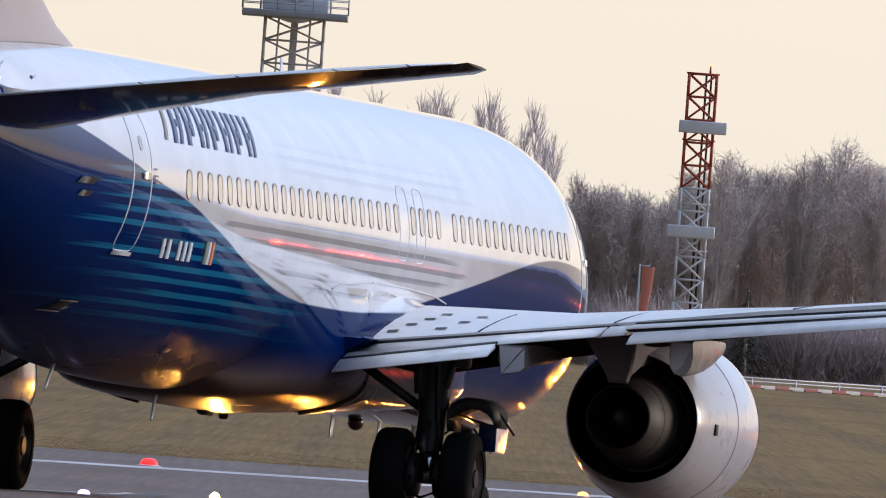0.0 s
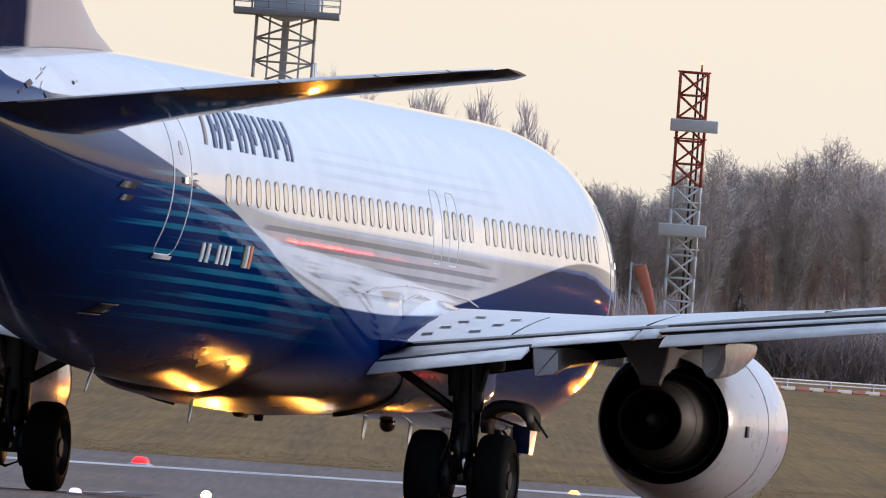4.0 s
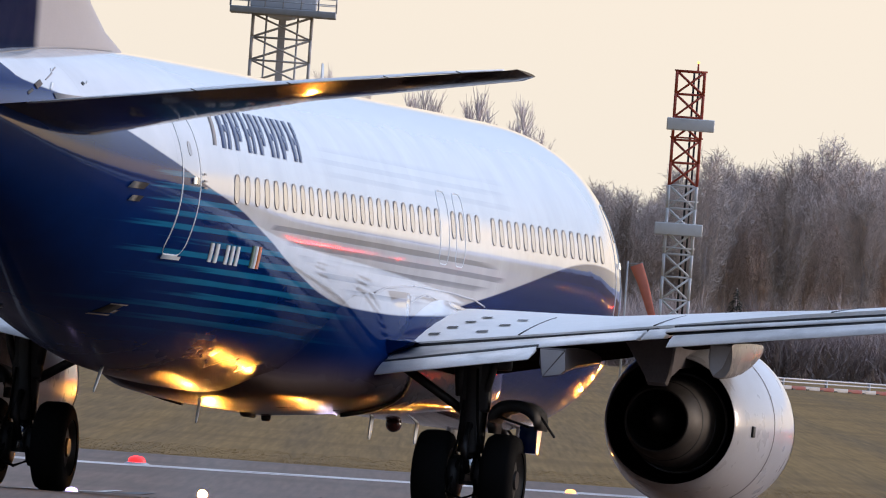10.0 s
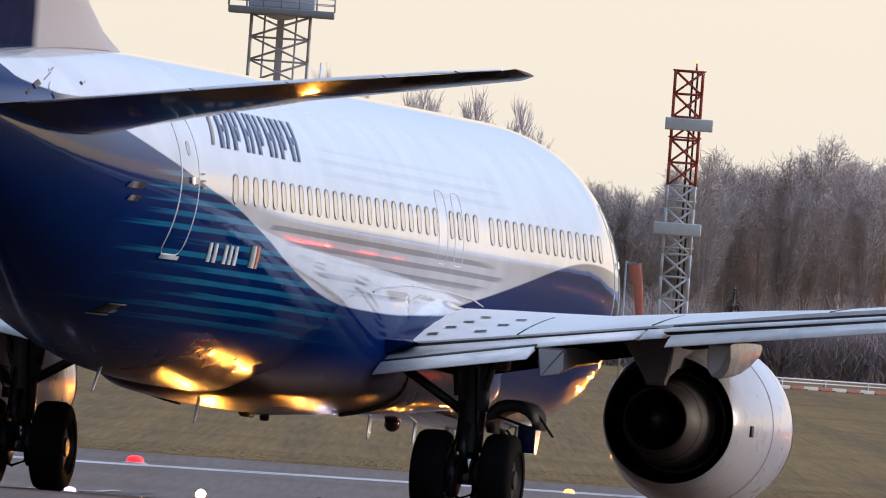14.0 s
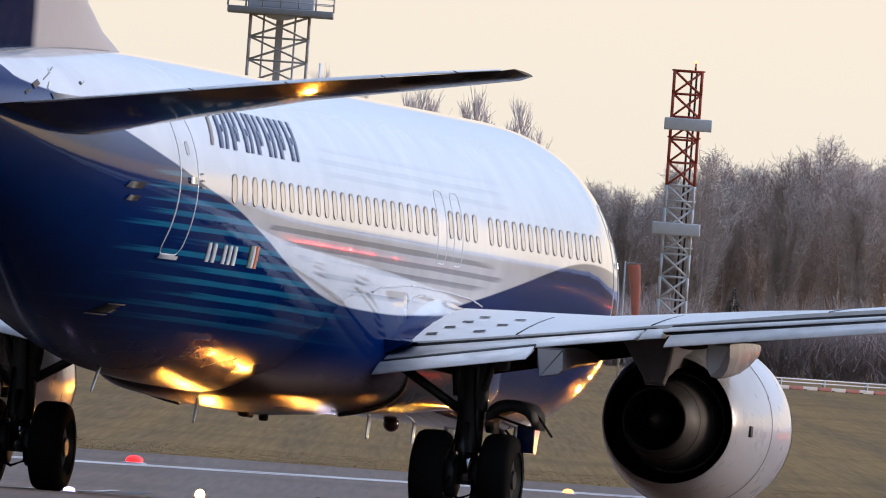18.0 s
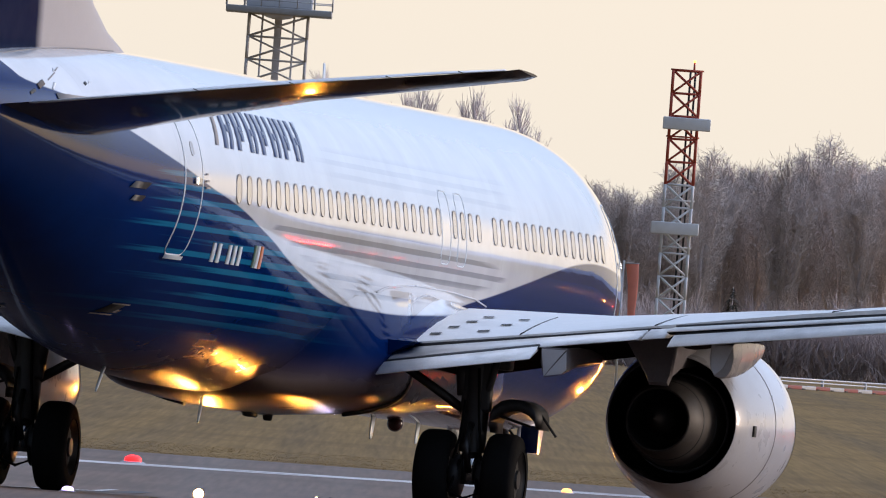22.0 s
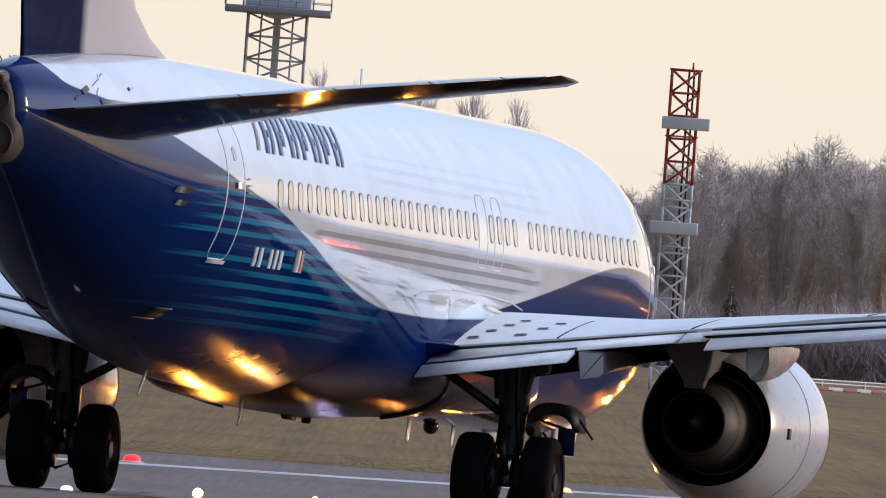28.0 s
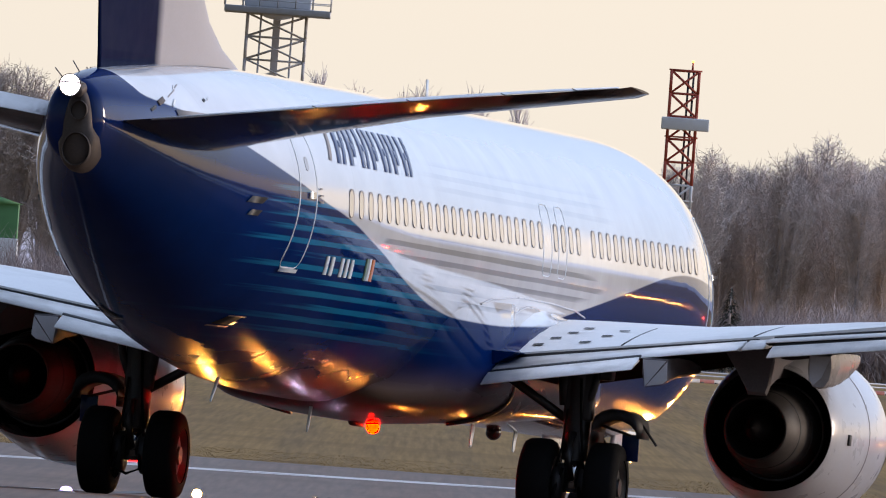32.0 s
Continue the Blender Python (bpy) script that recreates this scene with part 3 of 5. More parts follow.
# cabin windows: a grey crescent for recess shade, a pane paled by mirrored sky
def window_meshes():
    def outline(w, h, r):
        out = []
        for qx, qy, st in ((1, 1, 0), (-1, 1, 90), (-1, -1, 180), (1, -1, 270)):
            for k in range(4):
                a = radians(st + 30 * k)
                out.append((qx * (w - r) + r * math.cos(a), qy * (h - r) + r * math.sin(a)))
        return out
    o, i = outline(0.122, 0.178, 0.105), [(x - 0.014, y - 0.008) for x, y in outline(0.104, 0.166, 0.098)]
    bm = bmesh.new()
    lo = [bm.verts.new((x, y, -0.02)) for x, y in o]
    hi = [bm.verts.new((x, y, 0.004)) for x, y in o]
    inn = [bm.verts.new((x, y, 0.0045)) for x, y in i]
    k = len(o)
    for n in range(k):
        m = (n + 1) % k
        bm.faces.new((lo[n], lo[m], hi[m], hi[n]))
        bm.faces.new((hi[n], hi[m], inn[m], inn[n]))
    f = bpy.data.meshes.new("window_surround")
    bm.to_mesh(f)
    bm.free()
    f.materials.append(GASKET)
    bm = bmesh.new()
    bm.faces.new([bm.verts.new((x, y, 0.0035)) for x, y in i])
    g = bpy.data.meshes.new("window_pane")
    bm.to_mesh(g)
    bm.free()
    g.materials.append(PANE_SKY)
    return f, g


SURROUND, PANE = window_meshes()
WINDOW_Z, FIRST_AFT = 3.68, 29.42
for side in (1, -1):
    for k in range(45):
        if k in (24, 29):
            continue
        m = hull_frame(FIRST_AFT - 0.499 * k, WINDOW_Z + 0.0018 * k, side)
        w = part("window", SURROUND, None, plane, place=m)
        part("pane", PANE, None, w)

# doors, hatches and exits
for side in (1, -1):
    for s0, s1, z0, z1, kind in ((30.93, 31.6, 2.8, 4.45, "cabin_door"), (5.6, 6.3, 2.7, 4.35, "cabin_door"), (17.2, 17.75, 3.22, 4.12, "exit_hatch"), (16.22, 16.77, 3.22, 4.12, "exit_hatch")):
        d = part(kind, ring_patch(s0, s1, z0, z1, 0.034 if kind == "cabin_door" else 0.016, 0.004, side), PALE_INK, plane, "outlined flush door with a pale rim")
        if kind == "cabin_door":
            part("door_window", SURROUND, None, d, place=hull_frame((s0 + s1) / 2, z0 + 1.28, side) @ Matrix.Scale(0.5, 4))
            part("door_pane", PANE, None, d, place=hull_frame((s0 + s1) / 2, z0 + 1.28, side) @ Matrix.Scale(0.5, 4))
            part("door_handle", patch(s0 + 0.1, s0 + 0.34, z0 + 0.86, z0 + 0.94, 0.02, side, 2), BARE, d, "metal handle")
            part("door_sill", patch(s0 + 0.05, s1 - 0.05, z0 - 0.05, z0 - 0.005, 0.03, side, 2), PALE_INK, d)

# wordmark drawn as plain slanted bars, registration bars and a small flag
for side in (1, -1):
    mark = part("wordmark", patch(30.0, 29.86, 4.17, 4.64, 0.006, side, 6, -0.45), GASKET, plane, "row of slanted navy bars")
    s = 29.66
    for k in range(7):
        part("letter_bar", patch(s - 0.02, s - 0.21, 4.15, 4.64, 0.006, side, 6, -0.42), INK, mark)
        part("letter_bar", patch(s - 0.36, s - 0.51, 4.15 + 0.12 * (k % 2), 4.64, 0.006, side, 6, -0.42 if k % 2 else -0.54), INK, mark)
        part("letter_bar", patch(s - 0.21, s - 0.36, 4.36, 4.44, 0.006, side, 2, -0.06), INK, mark)
        s -= 0.645
    reg = part("registration_mark", patch(30.0, 29.86, 2.77, 3.0, 0.006, side, 3, 0.14), PALE_INK, plane, "small pale bars")
    for s in (29.78, 29.35, 29.12, 28.89):
        part("letter_bar", patch(s, s - 0.15, 2.77, 3.0, 0.006, side, 3, 0.14), PALE_INK, reg)
    flag = part("flag", patch(28.2, 28.06, 2.77, 3.04, 0.006, side, 3, 0.14), GREEN_INK, plane, "small three-band flag")
    part("flag_band", patch(28.06, 27.92, 2.77, 3.04, 0.006, side, 3, 0.14), PALE_INK, flag)
    part("flag_band", patch(27.92, 27.76, 2.77, 3.04, 0.006, side, 3, 0.14), ORANGE_INK, flag)


# ---- wings ----
def airfoil(c, h, thick):
    """Upper and lower height at the chord fraction c, from the leading edge."""
    up = 1.6 * (c ** 0.8) * (1 - c)
    return h * up, -thick * 1.5 * (c ** 0.55) * (1 - c) ** 1.0


def wing_at(y):
    """Leading edge, hinge line, height of the hinge line, bulge, thickness below."""
    le = 12.4 + (y - 1.7) * 0.95 if y < 3.2 else 13.82 + (y - 3.2) * 0.52
    te = 19.6 if y < 5.1 else 19.6 + (y - 5.1) * 0.27
    z = 2.15 + 0.137 * (y - 1.85) if y < 7 else 2.8555 + 0.112 * (y - 7)
    h = float(np.interp(y, (1.6, 2.6, 3.9, 6.9, 17.1), (1.15, 0.88, 0.5, 0.2, 0.1)))
    t = float(np.interp(y, (1.6, 6.9, 17.1), (0.62, 0.36, 0.12)))
    return le, te, z, h, t


def wing_ring(y, c0, c1, side, n=14):
    le, te, z, h, t = wing_at(y)
    cs = [c0 + (c1 - c0) * 0.5 * (1 - math.cos(math.pi * k / n)) for k in range(n + 1)]
    ze = z + 0.12 * (1 if y < 7 else 0.5)
    top, low = [], []
    for c in cs:
        u, d = airfoil(c, h, t)
        base = ze * (1 - c) + z * c
        p = GEAR - (le + (te - le) * c)
        top.append((side * y, p, base + u))
        low.append((side * y, p, base + d - 0.05 * c))
    return top + low[::-1]


def panel(y0, y1, upper, lower, thick, side):
    """A flap or tail panel: upper and lower edge as (station, height) at y0 and y1."""
    rings = []
    for y, (su, zu), (sl, zl) in ((y0, upper[0], lower[0]), (y1, upper[1], lower[1])):
        mid = ((su + sl) / 2, (zu + zl) / 2 + 0.012)
        rings.append([(side * y, GEAR - su, zu), (side * y, GEAR - mid[0], mid[1]), (side * y, GEAR - sl, zl), (side * y, GEAR - sl, zl - 0.012),
                      (side * y, GEAR - mid[0], mid[1] - thick), (side * y, GEAR - su + 0.05, zu - thick)])
    return loft(rings, cap0=True, cap1=True)


for side in (1, -1):
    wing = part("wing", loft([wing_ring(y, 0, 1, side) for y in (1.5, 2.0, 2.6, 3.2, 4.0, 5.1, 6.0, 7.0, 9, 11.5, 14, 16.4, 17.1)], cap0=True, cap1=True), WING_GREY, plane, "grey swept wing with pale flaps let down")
    sharpen(wing, 40)
    # the underside's shade is put into a near-black paint by face direction
    wing.data.materials.append(UNLIT_WING)
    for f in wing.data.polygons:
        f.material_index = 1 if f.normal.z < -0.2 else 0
    rings = []
    z0 = wing_at(17.1)[2]
    for k, (dy, dz, le, ch) in enumerate(((0, 0.0, wing_at(17.1)[0], 1.5), (0.25, 0.12, wing_at(17.1)[0] + 0.2, 1.4), (0.45, 0.5, wing_at(17.1)[0] + 0.55, 1.2), (0.62, 1.4, 22.8, 0.9), (0.8, 2.4, 23.5, 0.55))):
        rings.append([(side * (17.1 + dy + o * 0.6), GEAR - le - ch * c, z0 + dz + o * 0.4) for c, o in ((0, 0), (0.3, 0.06), (1, 0), (0.3, -0.06))])
    part("winglet", loft(rings, cap0=True, cap1=True), BLUE, wing, "upturned blue winglet")
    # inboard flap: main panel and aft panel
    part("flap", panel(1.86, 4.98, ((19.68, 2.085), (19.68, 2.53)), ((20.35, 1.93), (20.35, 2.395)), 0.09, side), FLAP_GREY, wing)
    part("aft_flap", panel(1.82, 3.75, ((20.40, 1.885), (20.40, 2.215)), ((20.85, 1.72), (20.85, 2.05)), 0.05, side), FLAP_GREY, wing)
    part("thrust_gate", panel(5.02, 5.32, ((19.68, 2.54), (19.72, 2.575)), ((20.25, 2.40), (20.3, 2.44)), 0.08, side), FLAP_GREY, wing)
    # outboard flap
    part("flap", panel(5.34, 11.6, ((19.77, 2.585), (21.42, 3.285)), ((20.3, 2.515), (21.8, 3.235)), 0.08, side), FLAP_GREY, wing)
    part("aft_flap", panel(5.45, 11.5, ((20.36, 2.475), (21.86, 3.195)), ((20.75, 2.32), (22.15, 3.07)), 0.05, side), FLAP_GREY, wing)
    part("aileron", panel(11.9, 16.3, ((21.5, 3.36), (22.6, 3.84)), ((22.1, 3.33), (23.0, 3.81)), 0.06, side), WING_GREY, wing)
    # flap undersides get the same painted shade
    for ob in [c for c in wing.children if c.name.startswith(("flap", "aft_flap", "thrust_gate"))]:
        ob.data.materials.append(UNLIT_WING)
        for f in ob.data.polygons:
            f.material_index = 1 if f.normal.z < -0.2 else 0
    # flap track fairings
    # square-ended inboard fairing and drooped outboard pods
    rings = []
    for st, hw, z0, z1 in ((20.4, 0.17, 1.84, 2.2), (20.3, 0.175, 1.85, 2.22), (19.6, 0.16, 1.95, 2.25), (18.6, 0.12, 2.02, 2.25), (17.6, 0.04, 2.1, 2.2)):
        rings.append([(side * (3.97 + hw * u), GEAR - st, z0 + (z1 - z0) * v) for u, v in ((-0.7, 0.0), (0.6, 0.12), (1, 0.28), (0.85, 1), (-1, 1), (-1, 0.5))])
    track = part("flap_track_fairing", loft(rings, cap0=True, cap1=True), DARK_GREY, wing, "square-ended fairing under the flap")
    sharpen(track, 30)
    # the lit end face is put into white paint over the dark body
    for tri in (((-0.98, 0.97), (-0.7, 0.03), (0.8, 0.97)), ((-0.62, 0.04), (0.62, 0.15), (0.96, 0.3), (0.86, 0.92))):
        ends = [[(side * (3.97 + 0.17 * u), GEAR - st, 1.84 + 0.36 * v) for u, v in tri] for st in (20.402, 20.42)]
        sharpen(part("lit_end_face", loft(ends, cap0=True, cap1=True), WHITE, track, "end face painted white as if lit"), 30)
    for y, s1, zo, k in ((6.1, 20.5, 0.0, 1.0), (9.2, 22.1, 0.4, 0.8), (11.3, 22.7, 0.66, 0.65)):
        rings = []
        for st, hw, z0, z1 in ((0.0, 0.15, 1.99, 2.4), (0.05, 0.165, 1.975, 2.42), (0.5, 0.18, 2.0, 2.44), (1.0, 0.18, 2.06, 2.46), (1.6, 0.15, 2.16, 2.47), (2.1, 0.11, 2.28, 2.47), (2.5, 0.04, 2.37, 2.46)):
            rings.append([(side * (y + k * hw * u), GEAR - s1 + st, zo + 2.46 + k * (z0 + (z1 - z0) * v - 2.46)) for u, v in ((-0.85, 0.25), (-0.5, 0.05), (0, 0), (0.5, 0.05), (0.85, 0.25), (1, 0.6), (0.9, 1), (-0.9, 1), (-1, 0.6))])
        pod = part("flap_track_fairing", loft(rings, cap0=True, cap1=True), POD_GREY, wing, "blunt-ended grey pod under the flap")
        sharpen(pod, 45)
        # here too the end face is painted white to look lit
        ends = [[(side * (y + k * 0.15 * u), GEAR - s1 - e, zo + 2.46 + k * (1.99 + 0.41 * v - 2.46)) for u, v in ((-0.8, 0.25), (-0.5, 0.06), (0.2, 0.3), (0.9, 0.96), (-0.85, 0.96))] for e in (0.002, 0.015)]
        sharpen(part("lit_end_face", loft(ends, cap0=True, cap1=True), WHITE, pod, "end face painted white as if lit"), 30)
    # dark panels stand for the shade in the flap slots; spoiler joints, vents near the root
    for y0, y1, a, b in ((1.87, 5.33, ((19.585, 2.145), (19.585, 2.62)), ((19.66, 2.05), (19.66, 2.5))), (5.33, 11.6, ((19.645, 2.625), (21.33, 3.35)), ((19.74, 2.53), (21.42, 3.25))),
                         (1.84, 3.76, ((20.33, 1.925), (20.33, 2.25)), ((20.42, 1.86), (20.42, 2.19))), (5.46, 11.5, ((20.28, 2.51), (21.78, 3.23)), ((20.37, 2.45), (21.87, 3.17)))):
        part("flap_slot", panel(y0, y1, a, b, 0.03, side), SOOT, wing)
    for y0, y1, c in ((2.12, 2.26, 0.93), (2.26, 2.4, 0.865), (2.4, 2.54, 0.8), (2.52, 2.66, 0.73), (2.72, 2.87, 0.925), (2.92, 3.06, 0.85), (3.05, 3.19, 0.77)):
        pts = []
        for y in (y0, y1):
            le, te, z, h, t = wing_at(y)
            for cc in (c, c + 0.02):
                pts.append((side * y, GEAR - (le + (te - le) * cc), (z + 0.12) * (1 - cc) + z * cc + airfoil(cc, h, t)[0] + 0.012))
        part("vent", mesh_from("vent", pts, [(0, 1, 3, 2)], SOOT, False), None, wing)
    for y in (3.35, 5.05, 7.4, 9.6):
        pts = []
        for cc in np.linspace(0.7, 1.0, 6):
            le, te, z, h, t = wing_at(y)
            zz = (z + 0.12 * (1 if y < 7 else 0.5)) * (1 - cc) + z * cc + airfoil(cc, h, t)[0]
            pts.append((side * (y + 0.35 * (1 - cc)), GEAR - (le + (te - le) * cc), zz + 0.004))
        part("spoiler_joint", tube(pts, 0.012, 4), SOOT, wing)
    # fillet between hull and wing
    rings = []
    for st in np.linspace(12.6, 20.2, 44):
        st = float(st)
        le, te, z, h, t = wing_at(2.12)
        c = min(1, max(0.02, (st - le) / (te - le)))
        zw = (z + 0.12) * (1 - c) + z * c + airfoil(c, h, t)[0] - 0.02
        zh = hermite((12.6, 14.5, 17.0, 19.0, 20.2), (2.25, 2.6, 2.8, 2.52, 2.2), st)
        yh = hull_point(st, hull_angle(st, zh)).x - 0.015
        row = []
        for k in range(13):
            u = k / 12
            row.append((side * (yh + (2.12 - yh) * u ** 1.5), GEAR - st, zh + (zw - zh) * (1 - (1 - u) ** 2.0)))
        rings.append(row + [(side * 1.7, GEAR - st, zw - 0.25)])
    sharpen(part("root_fillet", loft(rings, cap0=True, cap1=True), LIVERY, wing, "blue fillet where the wing joins the hull"), 40)

# ---- tail ----
def tail_ring(le, te, z_le, z_te, thick, place):
    out = []
    n = 10
    cs = [0.5 * (1 - math.cos(math.pi * k / n)) for k in range(n + 1)]
    for sign, seq in ((1, cs), (-1, cs[::-1][1:-1])):
        for c in seq:
            t = thick * 2.6 * (c ** 0.5) * (1 - c) ** 1.05 * 0.5
            out.append(place(le + (te - le) * c, z_le + (z_te - z_le) * c, sign * t))
    return out


for side in (1, -1):
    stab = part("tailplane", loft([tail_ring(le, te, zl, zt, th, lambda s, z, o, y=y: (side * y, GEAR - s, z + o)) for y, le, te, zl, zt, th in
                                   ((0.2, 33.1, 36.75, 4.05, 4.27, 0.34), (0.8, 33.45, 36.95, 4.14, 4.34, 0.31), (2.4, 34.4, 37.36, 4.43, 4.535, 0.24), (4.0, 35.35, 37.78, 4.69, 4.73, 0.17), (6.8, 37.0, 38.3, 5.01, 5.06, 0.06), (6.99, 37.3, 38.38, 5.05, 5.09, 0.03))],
                                  cap0=True, cap1=True), UNLIT_STAB, plane, "swept grey tailplane")
    sharpen(stab, 50)
    # the underside's shade is put into a near-black paint; upper faces stay pale
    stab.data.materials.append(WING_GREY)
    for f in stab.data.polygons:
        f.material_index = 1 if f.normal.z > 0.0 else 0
    edge = []
    for y, s, z, h in ((0.85, 36.97, 4.345, 0.01), (2.0, 37.27, 4.48, 0.03), (4.0, 37.79, 4.733, 0.045), (6.0, 38.18, 4.98, 0.03), (6.8, 38.33, 5.07, 0.015)):
        edge.append([(side * y, GEAR - s, z - 0.008), (side * y, GEAR - s + 0.01, z), (side * y, GEAR - s + 0.12, z + h), (side * y, GEAR - s + 0.2, z + h - 0.03)])
    if side < 0:  # this elevator droops, so its upper skin shows
        edge.insert(0, [(x + 0.5, y + 0.13, z - 0.06) for x, y, z in edge[0]])
        edge = [[(x, y, z) for x, y, z in ring[:2]] + [(ring[2][0], ring[2][1] + 0.3, ring[2][2] + 0.17), (ring[3][0], ring[3][1] + 0.35, ring[3][2] + 0.11)] for ring in edge]
    part("elevator_edge", loft(edge, cap0=True, cap1=True), WING_GREY, stab, "pale grey upper skin of the elevator")
part("tail_fin", loft([tail_ring(le, te, z, z, th, lambda s, zz, o: (o, GEAR - s, zz)) for z, le, te, th in
                             ((4.7, 27.3, 36.3, 0.32), (5.2, 28.2, 36.4, 0.36), (5.45, 29.5, 36.48, 0.38), (5.75, 30.4, 36.56, 0.4), (6.1, 30.95, 36.7, 0.42), (6.6, 31.6, 36.9, 0.4), (9.5, 34.0, 37.9, 0.28), (12.5, 36.5, 38.9, 0.14))],
                            cap0=True, cap1=True), FIN, plane, "tall fin with a dark blue rudder")

# tail cone: bare metal end with a small vent above the exhaust pipe
rings = []
for st, w, top, bot in ((37.1, 0.27, 4.66, 3.63), (37.4, 0.25, 4.65, 3.64), (37.5, 0.22, 4.63, 3.66), (37.55, 0.17, 4.58, 3.7)):
    mid = 4.06
    rings.append([(0.07 + w * math.cos(a) * (0.8 if math.sin(a) > 0 else 1.0), GEAR - st, mid + ((top + 0.008 - mid) if math.sin(a) > 0 else (mid - bot + 0.008)) * math.sin(a)) for a in np.linspace(0, 2 * math.pi, 33)[:-1]])
tail_end = part("tail_end_cap", loft(rings, cap1=True), HOT, plane, "dull bare metal tail end")
for z, rx, rz in ((4.37, 0.095, 0.11), (3.9, 0.16, 0.19)):
    rings = [[(0.09 + rx * k * math.cos(a), GEAR - st, z + rz * k * math.sin(a)) for a in np.linspace(0, 2 * math.pi, 29)[:-1]] for st, k in ((37.4, 1.1), (37.58, 1.1), (37.6, 1.05), (37.58, 1.0), (37.3, 0.95))]
    rim = part("exhaust_pipe", loft(rings), HOT, tail_end, "sooty exhaust pipe")
    part("exhaust_lining", loft([[(0.09 + rx * k * math.cos(a), GEAR - st, z + rz * k * math.sin(a)) for a in np.linspace(0, 2 * math.pi, 29)[:-1]] for st, k in ((37.57, 0.985), (37.53, 0.97))], cap1=True), SOOT, rim)

part("lamp_fairing", tube([(0.03, GEAR - 37.2, 4.64), (0.05, GEAR - 37.5, 4.62), (0.06, GEAR - 37.66, 4.6), (0.06, GEAR - 37.69, 4.59)], [0.1, 0.1, 0.085, 0.06], 14), HOT, tail_end, "rounded metal lamp fairing")
for k, (x, st, lean) in enumerate(((-0.16, 36.6, -0.1), (-0.26, 37.0, -0.14), (-0.1, 36.2, -0.06))):
    z = hull_at(st)[0] - 0.12 * k * 0.4
    part("discharge_wick", tube([(x, GEAR - st, z - 0.03), (x + lean * 0.6, GEAR - st - 0.1, z + 0.085)], 0.008, 5), GASKET, tail_end)

# ---- engines ----
for side in (1, -1):
    cx, cz = side * 4.83, 1.46
    eng = part("engine", lathe([(GEAR - s, r) for s, r in ((13.35, 0.80), (13.1, 0.84), (13.0, 0.90), (13.08, 0.97), (13.3, 1.03), (13.8, 1.10), (14.4, 1.135), (15.0, 1.12), (15.7, 1.05), (16.4, 0.94), (17.0, 0.835), (17.02, 0.82),
                                                           (16.6, 0.83), (15.6, 0.84))], (cx, cz), 64, 0.95, toe=-side * 0.047, hinge=GEAR - 17.0), WHITE, plane, "white engine cowl with a dark open fan duct")
    sharpen(eng, 60)
    part("fan_duct", lathe([(GEAR - s, r) for s, r in ((17.0, 0.812), (16.4, 0.822), (15.5, 0.83), (15.5, 0.5), (14, 0.5), (13.4, 0.72))], (cx, cz), 64, 0.97, toe=-side * 0.047, hinge=GEAR - 17.0), SOOT, eng)
    part("core_cowl", lathe([(GEAR - s, r) for s, r in ((15.4, 0.62), (16.2, 0.64), (16.9, 0.58), (17.4, 0.5), (17.9, 0.41), (17.92, 0.385), (17.2, 0.37))], (cx, cz), 48), CORE, eng, "bare metal core cowl")
    for st, r, m in ((16.2, 0.64, SOOT), (16.5, 0.628, GALV), (16.95, 0.574, SOOT), (17.4, 0.5, SOOT)):
        part("core_joint", lathe([(GEAR - st, r - 0.01), (GEAR - st - 0.015, r + 0.008), (GEAR - st - 0.04, r - 0.004), (GEAR - st - 0.05, r - 0.02)], (cx, cz), 48), m, eng)
    part("exhaust_cone", lathe([(GEAR - s, r) for s, r in ((17.0, 0.24), (17.6, 0.2), (18.1, 0.09), (18.2, 0.01))], (cx, cz), 32, cap0=True), DULL_SOOT, eng)
    part("core_lining", lathe([(GEAR - s, r) for s, r in ((17.9, 0.38), (17.1, 0.36), (17.1, 0.02))], (cx, cz), 40), SOOT, eng)
    rings = []
    for s, w, z0, z1, o in ((13.6, 0.05, 2.3, 2.5, 0.0), (14.4, 0.12, 2.2, 2.72, 0.0), (16.0, 0.14, 2.2, 2.6, 0.0), (17.3, 0.16, 2.12, 2.5, 0.0), (18.6, 0.26, 1.95, 2.45, 0.05), (19.3, 0.35, 1.86, 2.45, 0.12), (19.36, 0.33, 1.9, 2.43, 0.12)):
        lean = 0.75 if s > 18 else 0.0
        rings.append([(cx + side * (o + w * x), GEAR - s, z) for x, z in ((-0.7 + lean, z0), (0.75, z0), (0.85, z0 + 0.1), (1, z1), (-1, z1), (-0.82 + lean, z0 + 0.1))][::side])
    sharpen(part("pylon", loft(rings, cap0=True, cap1=True), DARK_GREY, eng, "dark grey pylon"), 40)
    part("cowl_joint", lathe([(GEAR - 15.35, 1.088), (GEAR - 15.36, 1.091), (GEAR - 15.372, 1.084)], (cx, cz), 64, 0.95, toe=-side * 0.047, hinge=GEAR - 17.0), DARK_GREY, eng)
    part("inlet_lip", lathe([(GEAR - s, r) for s, r in ((13.34, 0.805), (13.09, 0.845), (12.985, 0.9), (13.06, 0.975), (13.28, 1.034))], (cx, cz), 64, 0.95, toe=-side * 0.047, hinge=GEAR - 17.0), BARE, eng, "bright bare metal inlet lip")
    for a in (-28, 150):
        part("cowl_latch", box(-0.015, 0.015, -0.09, 0.09, -0.02, 0.02, 0.006), SOOT, eng, place=Matrix.Translation((cx - side * 0.1 + 1.1 * math.cos(radians(a)), GEAR - 14.9, cz + 0.95 * math.sin(radians(a)))))
